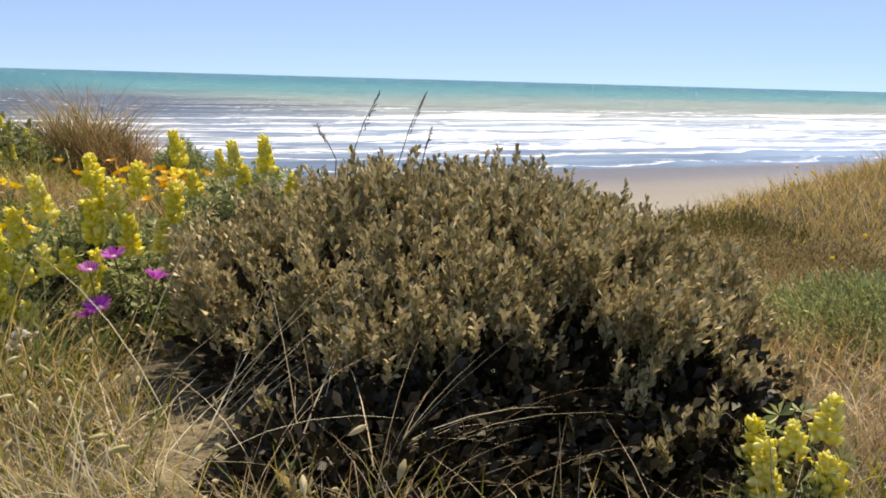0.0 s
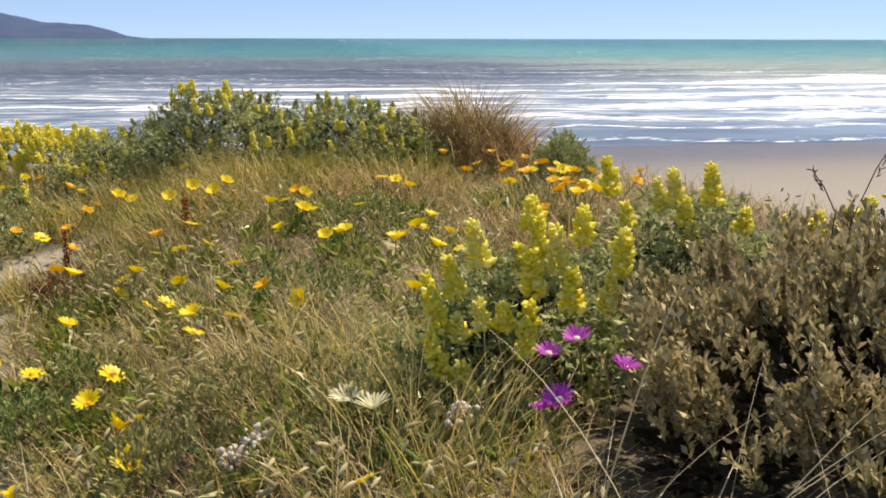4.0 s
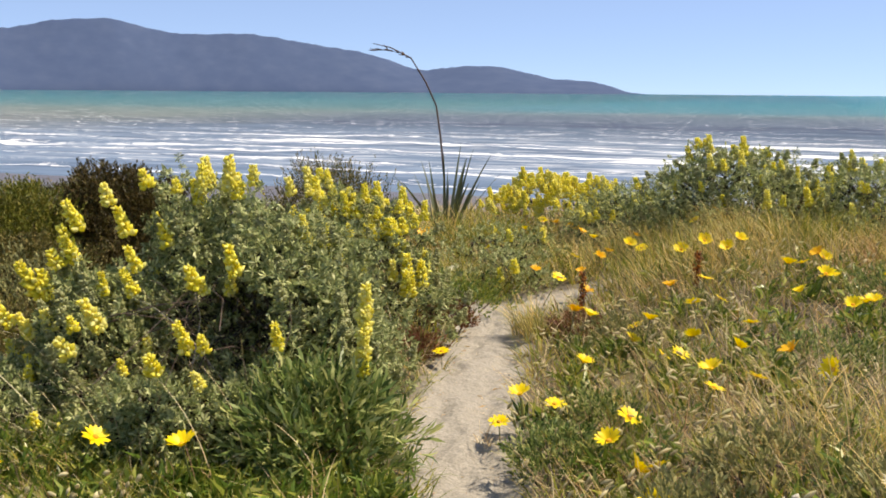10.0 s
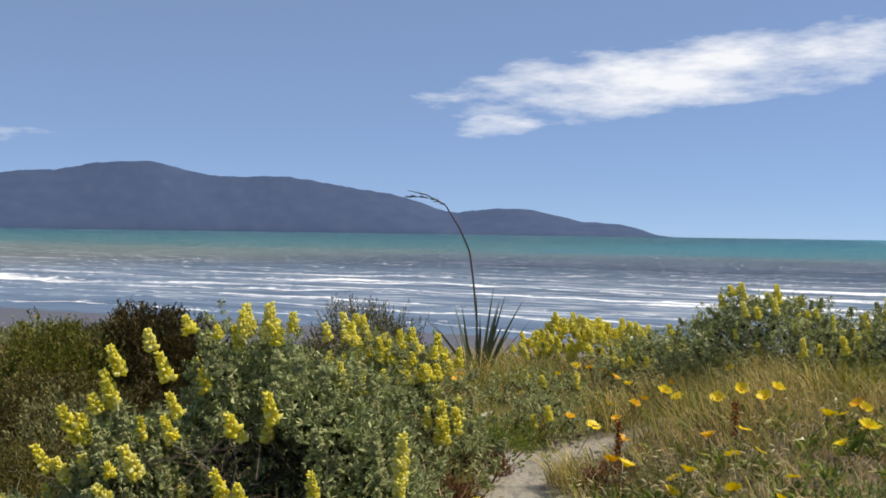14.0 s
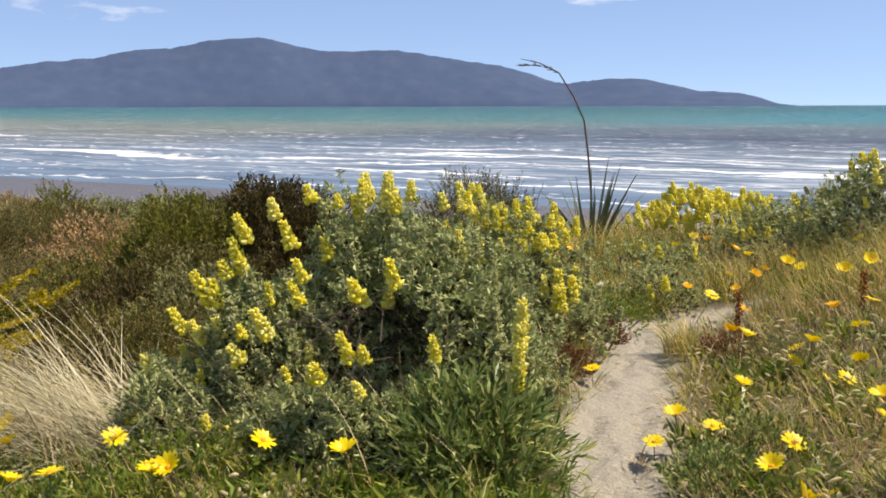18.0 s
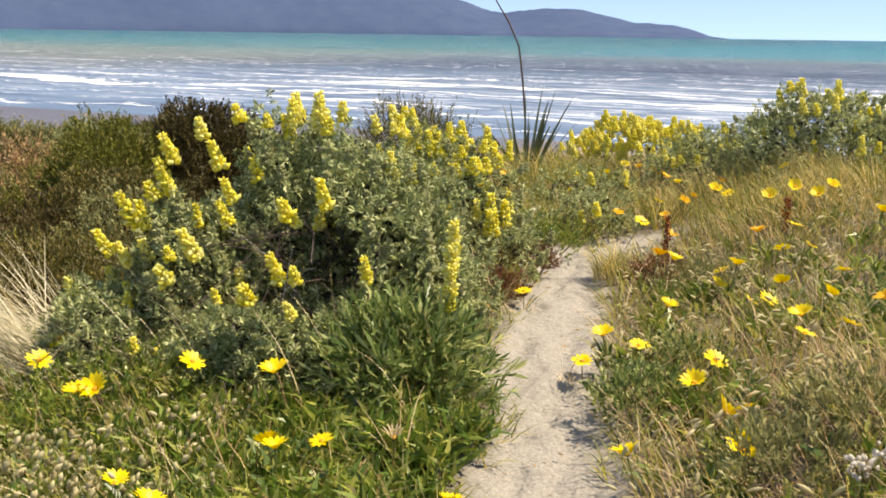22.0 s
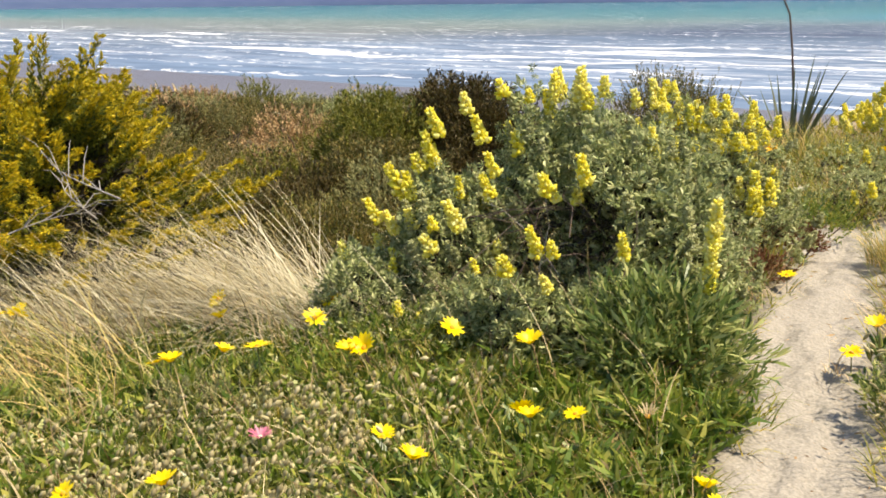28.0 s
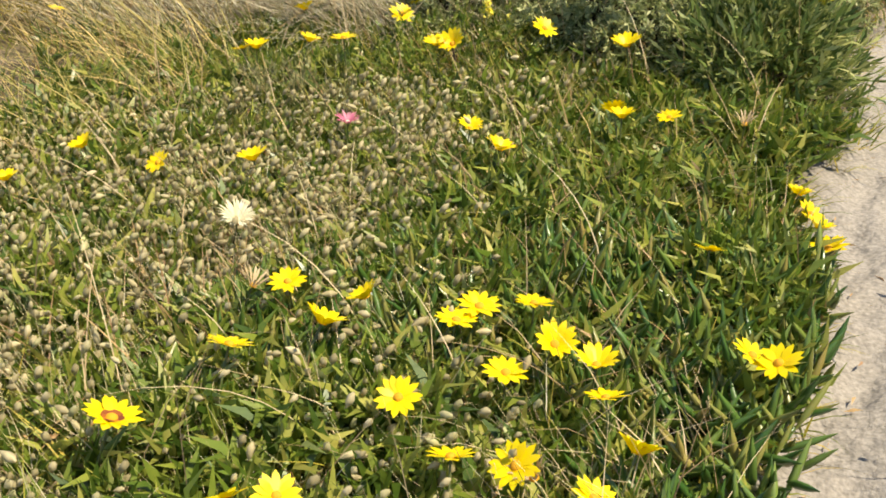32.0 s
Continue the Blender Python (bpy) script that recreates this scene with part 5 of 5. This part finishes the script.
for i in range(24):
    put(KINDS[rng.integers(2)], 0.3 + 1.6 * rng.random(), 3.0 + 3.2 * rng.random(), 0.2, rng.uniform(1.0, 1.3))

put(KINDS[2], -1.26, 0.65, 0.18, 1.3, 8)
for x, y in WILTED:
    put(KINDS[4], x, y, 0.15, 1.0, 20)
put(KINDS[0], -0.40, 3.69, 0.05, 1.15, 10)
put(KINDS[0], -0.80, 4.54, 0.06, 1.15, 10)
for k in KINDS:
    for o in (*k.children_recursive, k):
        bpy.data.objects.remove(o)


# lance-leaved rosettes under the daisies
spots = np.array(BANK_DAISY + ORANGE_DAISY + NEAR_LEFT + MID_LEFT)
spots = np.concatenate([spots + rng.normal(0, 0.06, spots.shape) for _ in range(3)])
spots = spots[off_path(spots[:, 0], spots[:, 1]) > 0.05]
k = 15
base = np.repeat(np.stack([spots[:, 0], spots[:, 1], ground(spots[:, 0], spots[:, 1]) + 0.01], -1), k, 0)
n = len(base)
turn = rng.random(n) * 6.283
way = np.stack([np.cos(turn), np.sin(turn), rng.uniform(0.3, 1.6, n)], -1)
stuff("daisy_leaves", "green lance-shaped daisy leaves in low rosettes", "leaves", [leaves(base + rng.normal(0, 0.012, base.shape), way, rng.uniform(0.06, 0.14, n), 0.17, 0.65, 0.25)], M_LUSH)


def rosettes(name, label, mat, count, x0, x1, y0, y1, leaf, wide, per, bed=0.5):
    """Mats of lance-leaved rosettes that crowd in clumps and leave dark gaps between them."""
    x, y = x0 + rng.random(count) * (x1 - x0), y0 + rng.random(count) * (y1 - y0)
    lie = np.array([noise.noise((a * 2.7, b * 2.7, 7.0)) + 0.5 * noise.noise((a * 7, b * 7, 2.0)) for a, b in zip(x, y)])
    rim = np.minimum(np.minimum(x - x0, y1 - y), y - y0 + 0.3)
    ok = (off_path(x, y) > 0.02) & (lie > -bed + 0.3 * rng.random(count)) & free(x, y) & (rim > 0.25 - 0.6 * lie)
    x, y, lie = x[ok], y[ok], lie[ok]
    root = np.stack([x, y, ground(x, y) + np.clip(0.02 + 0.07 * lie, 0, 0.09)], -1)
    base = np.repeat(root, per, 0)
    m = len(base)
    turn = rng.random(m) * 6.283
    way = np.stack([np.cos(turn), np.sin(turn), rng.uniform(0.25, 2.2, m)], -1)
    stuff(name, label, "leaves", [leaves(base + rng.normal(0, 0.01, base.shape), way, leaf * rng.uniform(0.6, 1.3, m), wide, 0.62, 0.3)], mat)


rosettes("gazania_leaves", "crowded green lance-shaped gazania leaves in clumps", M_LUSH, 3400, -3.4, -0.3, 0.3, 3.45, 0.1, 0.15, 17)
rosettes("broad_leaves", "dark green broad strap leaves in clumps", M_DEEP, 900, -2.6, -0.3, 0.5, 3.2, 0.09, 0.14, 12, 0.1)
rosettes("dead_leaves", "withered brown leaves among the green daisy leaves", M_BROWN, 700, -3.2, -0.3, 0.3, 3.3, 0.07, 0.12, 7, 0.3)
rosettes("bank_leaves", "green lance-shaped leaves in clumps among the dry grass", M_LUSH, 950, -0.2, 2.4, 2.2, 6.2, 0.1, 0.14, 14, 0.0)
for x, y, rx, h, mat, label in (
    (0.3, 2.45, 0.22, 0.16, M_GREYHERB, "soft grey-green herb beside the path"),
    (0.55, 2.75, 0.25, 0.15, M_GREYHERB, "soft grey-green herb on the bank"),
    (0.0, 3.75, 0.22, 0.14, M_DEEP, "low green creeping herb at the path edge"),
    (-0.12, 3.3, 0.2, 0.14, M_DEEP, "low green creeping herb at the path edge"),
    (0.12, 4.9, 0.25, 0.16, M_GREYHERB, "soft grey-green herb on the bank"),
    (0.9, 3.9, 0.3, 0.16, M_DEEP, "low green herb among dry grass"),
    (0.85, 2.35, 0.25, 0.15, M_GREYHERB, "soft grey-green herb beside the lupin"),
    (1.5, 5.2, 0.35, 0.18, M_DEEP, "low green herb among dry grass"),
    (-0.95, 5.9, 0.35, 0.2, M_LUSH, "fresh green herb where the path bends"),
    (-0.15, 5.25, 0.16, 0.12, M_RED, "reddened low herb at the path edge"),
    (-0.98, 4.6, 0.15, 0.1, M_RED, "reddened creeping herb at the path edge"),
    (-0.92, 5.35, 0.15, 0.1, M_RED, "reddened creeping herb at the path edge"),
    (-2.3, 2.2, 0.35, 0.16, M_GREYHERB, "soft grey-green herb among seed heads"),
    (-2.0, 2.8, 0.4, 0.22, M_LUSH, "fresh green herb below the lupin"),
):
    leafy_shrub("low_herb", x, y, rx, rx, h, mat, label, "herb", 240, 0.05, 8, 0.026, 0.35, 0.7, 0.4, 0.3, 3, "low herbs")


def ice_flower(label, mat, size, m, petals_count=40):
    ob = thing("ice_plant_flower", label, "flower", m, group="ice plant flowers")
    part("stem", stem_mesh(0.12), ob)
    part("corolla", corolla(petals_count, size, size * 0.16, 0.75, "corolla", mat, 0.008), ob, "ring of many fine petals")
    part("disc", disc_mesh(0.009, 0.006, "disc", M_CREAM), ob, "pale yellow centre")


for x, y, z, mat, size, label in (
    (1.06, 1.75, 0.63, M_MAGENTA, 0.029, "magenta ice plant flower beside the grey shrub"),
    (1.03, 1.76, 0.61, M_MAGENTA, 0.025, "magenta ice plant flower beside the grey shrub"),
    (1.19, 1.71, 0.70, M_MAGENTA, 0.026, "small magenta ice plant flower by the shrub"),
    (1.11, 1.78, 0.75, M_MAGENTA, 0.026, "small magenta ice plant flower by the shrub"),
    (1.05, 1.79, 0.72, M_MAGENTA, 0.022, "small magenta ice plant flower by the shrub"),
    (0.71, 2.26, 0.48, M_CREAM, 0.038, "cream ice plant flower in the grass"),
    (0.75, 2.14, 0.5, M_CREAM, 0.038, "cream ice plant flower in the grass"),
    (1.37, 4.32, 0.39, M_CREAM, 0.04, "cream ice plant flower on the bank"),
    (-1.08, 6.5, 0.13, M_CREAM, 0.045, "cream ice plant flower beyond the path"),
    (-1.72, 1.38, 0.06, M_CREAM, 0.04, "pale lemon ice plant flower among seed heads"),
    (-1.84, 1.96, 0.1, M_PINK, 0.032, "pink ice plant flower among green leaves"),
):
    ice_flower(label, mat, size, pose(x, y, z, rng.normal(15, 8), rng.normal(0, 8), rng.random() * 360))


def succulents(x, y, r, count, tall):
    a, d = rng.random(count) * 6.283, r * np.sqrt(rng.random(count))
    px, py = x + d * np.cos(a), y + d * np.sin(a)
    ok = off_path(px, py) > -0.03
    base = np.stack([px, py, ground(px, py) + rng.random(count) * 0.05], -1)[ok]
    n = len(base)
    way = np.stack([rng.normal(0, 0.6, n), rng.normal(0, 0.6, n), np.full(n, 1.0)], -1)
    thing("ice_plant", "succulent green ice plant with three-sided finger leaves", "plant", group="ice plant mats", kind="stuff", me=mesh_np("ice_plant", *pods(base, way, tall * (0.7 + 0.6 * rng.random(n)), 0.16), M_SUCCULENT))


for x, y, r, count in ((-0.45, 1.55, 0.22, 320), (-0.55, 1.95, 0.2, 240), (-0.9, 1.5, 0.35, 420), (-1.3, 1.3, 0.3, 300), (-0.75, 1.9, 0.25, 240), (-0.4, 1.2, 0.2, 240), (-1.15, 1.75, 0.25, 220), (0.95, 2.2, 0.3, 260), (-0.3, 3.75, 0.1, 40), (-1.1, 6.0, 0.4, 300)):
    succulents(x, y, r, count, 0.1)

poppy = thing("poppy", "bright orange poppy standing in the lupins", "flower", pose(-1.25, 6.28, 0.42, 30, 0, 0))
part("stem", stem_mesh(0.4), poppy)
add_petals(poppy, 6, 0.04, 0.05, 0.8, M_ORANGE, False)


# ---- flax, conifer and dead wood ----
def flax(x, y):
    z = float(ground(x, y))
    ob = thing("flax_plant", "harakeke flax clump with stiff dark leaves and one tall bent stalk", "flax", pose(x, y, z))
    for i in range(24):
        a, l_ = rng.random() * 6.283, rng.uniform(0.5, 0.95)
        base = np.array([[0.12 * math.cos(a), 0.08 * math.sin(a), -0.02]])
        v, f, _ = blades(base, np.array([a]), np.array([l_]), np.array([0.034]), np.array([0.1 + 0.75 * rng.random()]), np.array([0.1 + 0.5 * rng.random() ** 3]), 5, 0.5)
        part("leaf", mesh_np("leaf", v, f, M_FLAX), ob)
    line = [(0, 0, 0), (-0.01, 0, 0.5), (-0.05, 0.0, 0.9), (-0.10, 0.02, 1.22), (-0.2, -0.02, 1.45), (-0.34, -0.06, 1.68)]
    stalk = part("flower_stalk", mesh_np("flower_stalk", *tube(line, (0.014, 0.012, 0.011, 0.01, 0.009, 0.007), 6), M_TWIG), ob, "dark bent woody stalk")
    for i in range(7):
        b = np.array(line[-1]) + np.array([-0.055 * i, -0.005 * i, 0.03 * i - 0.003 * i * i])
        for _ in range(2):
            v, f = pods(b[None], np.array([[-1, 0, 0.25]]) + rng.normal(0, 0.25, (1, 3)), rng.uniform(0.05, 0.11, 1), 0.14)
            part("seed_pod", mesh_np("seed_pod", v, f, M_TWIG), stalk)
    part("stalk_tip", mesh_np("stalk_tip", *tube([line[-1], np.array(line[-1]) + (-0.2, -0.02, 0.1), np.array(line[-1]) + (-0.38, -0.03, 0.14)], (0.008, 0.006, 0.003), 5), M_TWIG), stalk)


flax(-1.68, 9.35)


def conifer(x, y):
    z = float(ground(x, y))
    ob = thing("golden_conifer", "low golden-green conifer with feathery sprays and a dark inside", "conifer", pose(x, y, z))
    branches(ob, 40, 1.0, 0.9, 1.0, M_TWIG, 0.02)
    # the shade between the plumes, painted as near-black sprays
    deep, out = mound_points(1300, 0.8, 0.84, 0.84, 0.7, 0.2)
    part("inner_foliage", mesh_np("inner_foliage", *shoots(deep, unit(out + rng.normal(0, 0.6, out.shape)), np.full(1300, 0.12), 8, np.full(1300, 0.05), 0.5), M_CORE_SHADE), ob, "inner sprays coloured dark for the shade within the conifer")
    plumes, sprays, k = 300, 21, 40
    at, way = mound_points(plumes, 0.82, 0.84, 0.85, 0.72, 0.4)
    axis = unit(way * np.array([1, 1, 0.35]) + np.array([0.4, -0.1, 0.5]) + rng.normal(0, 0.2, way.shape))
    side = unit(np.cross(axis, np.array([0, 0, 1.0]) + rng.normal(0, 0.25, (plumes, 3))))
    reach = 0.32 + 0.32 * rng.random(plumes)
    s = np.linspace(0, 1, sprays)
    wing = np.where(np.arange(sprays) % 2 == 0, 1.0, -1.0)
    root = at[:, None] + axis[:, None] * (reach[:, None] * s)[..., None]
    d = unit(axis[:, None] * 0.75 + side[:, None] * wing[None, :, None] * 0.6 + rng.normal(0, 0.12, (plumes, sprays, 3)))
    run = 0.13 * (1.05 - s)[None] * np.ones((plumes, 1)) + 0.02
    u = rng.random((plumes, sprays, k))
    pos = root[:, :, None] + d[:, :, None] * (run[..., None] * u)[..., None] + rng.normal(0, 0.005, (plumes, sprays, k, 3))
    way = d[:, :, None] + rng.normal(0, 0.28, pos.shape)
    outer = ((s[None, :, None] + 0.5 * u + 0.4 * rng.random((plumes, 1, 1))) > 1.06).ravel()
    pos, way = pos.reshape(-1, 3), way.reshape(-1, 3)
    for name, pick, mat, label in (("foliage", ~outer, M_CONIFER_GREEN, ""), ("young_growth", outer, M_CONIFER, "golden yellow young growth")):
        part(name, mesh_np(name, *leaves(pos[pick], way[pick], 0.018 + 0.02 * rng.random(int(pick.sum())), 0.26), mat), ob, label)


conifer(-4.85, 3.35)


def dead_branch(x, y, z, turn, length, label):
    ob = thing("dead_branch", label, "branch", pose(x, y, z, 0, 0, turn), group="dead branches")
    main = [np.array([length * u, 0.08 * math.sin(3 * u), 0.22 * u - 0.1 * u * u]) for u in np.linspace(0, 1, 7)]
    part("limb", mesh_np("limb", *tube(main, np.linspace(0.0038, 0.001, 7), 5), M_BLEACHED), ob)
    for i in range(6):
        b = main[1 + i % 5]
        e = b + np.array([rng.uniform(0.1, 0.3), rng.uniform(-0.15, 0.15), rng.uniform(-0.03, 0.16)])
        part("twig", mesh_np("twig", *tube([b, (b + e) / 2 + (0, 0, 0.03), e], (0.0026, 0.002, 0.0008), 4), M_BLEACHED), ob)


dead_branch(-3.55, 2.85, 0.42, 150, 0.7, "bleached bare branch under the conifer")
dead_branch(-3.5, 2.95, 0.5, 170, 0.6, "bleached bare branch under the conifer")
dead_branch(-3.9, 2.6, 0.35, 20, 0.5, "bleached bare branch under the conifer")
for i in range(26):
    x, y, z = HOLLOW + rng.normal(0, 1, 3) * (0.16, 0.12, 0.1)
    dx, dy, dz = rng.normal(0, 0.12, 3)
    ob = thing("dead_twig", "thin dead brown twig inside the lupin", "twig", pose(x, y, z), group="dead twigs in the lupin", me=mesh_np("dead_twig", *tube([(-dx, -dy, -abs(dz) - 0.05), (0.02, 0.01, 0), (0.6 * dx, 0.6 * dy - 0.02, 0.7 * abs(dz)), (dx, dy, 0.8 * abs(dz))], (0.0022, 0.0018, 0.0013, 0.0007), 4), M_BLEACHED if i % 6 == 0 else M_TWIG))


# ---- tall stalks behind the shrub, dock and everlastings ----
for x, y, z, dx, dz in ((1.96, 1.75, 0.93, 0.085, 0.24), (1.85, 1.84, 0.95, 0.09, 0.22), (1.82, 1.86, 0.97, -0.06, 0.1), (2.02, 1.7, 0.95, 0.03, 0.12), (1.9, 1.8, 0.93, 0.03, 0.06)):
    ob = thing("grass_stalk", "thin dark seeding grass stalk standing above the shrub", "grass stalk", pose(x, y, z), group="tall grass stalks")
    part("stem", mesh_np("stem", *tube([(-0.02, 0.02, -0.5), (0, 0, 0), (dx * 0.4, -dx * 0.3, dz * 0.6), (dx * 0.78, -dx * 0.62, dz)], (0.002, 0.0018, 0.0016, 0.001), 4), M_TWIG), ob)
    n = 18
    u = np.linspace(0.5, 1, n)[:, None]
    part("seed_head", mesh_np("seed_head", *pods(u * np.array([dx * 0.78, -dx * 0.62, dz]), np.array([dx, -dx, dz]) / 0.3 + rng.normal(0, 0.25, (n, 3)), np.full(n, 0.014), 0.25), M_TWIG), ob)


def dock(x, y, tall):
    ob = thing("dock_plant", "rust-brown dock spike beside the path", "dock", pose(x, y, float(ground(x, y))))
    part("stem", mesh_np("stem", *tube([(0, 0, -0.02), (0.01, 0, tall * 0.5), (0.0, 0, tall)], (0.005, 0.004, 0.002), 5), M_TWIG), ob)
    n = 150
    u = 0.25 + 0.75 * rng.random(n)
    at = np.stack([rng.normal(0, 0.008, n), rng.normal(0, 0.008, n), u * tall], -1)
    part("seed_spike", mesh_np("seed_spike", *pods(at, rng.normal(0, 1, (n, 3)) + np.array([0, 0, 0.4]), 0.012 + 0.01 * rng.random(n), 0.6), M_RING), ob)


dock(-0.15, 5.5, 0.34)
dock(0.5, 5.6, 0.26)
for x, y in ((0.48, 2.3), (0.95, 2.05), (0.42, 2.25)):
    at = np.stack([rng.normal(0, 0.016, 26), rng.normal(0, 0.016, 26), rng.normal(0.15, 0.012, 26)], -1)
    ob = thing("everlasting", "pale papery everlasting flower heads in the grass", "flower", pose(x, y, float(ground(x, y))), group="everlastings")
    part("stem", mesh_np("stem", *tube([(0, 0, 0), (0.01, 0, 0.08), (0, 0, 0.15)], (0.003, 0.002, 0.002), 4), M_STEM), ob)
    head = mesh_np("flower_head", *pods(np.zeros((1, 3)), np.array([[0, 0, 1.0]]), np.array([0.017]), 0.9), M_WHITE)
    for p in at:
        part("flower_head", head, ob, "", pose(*p, rng.normal(0, 50), rng.normal(0, 50), 0) @ Matrix.Scale(rng.uniform(0.7, 1.3), 4))
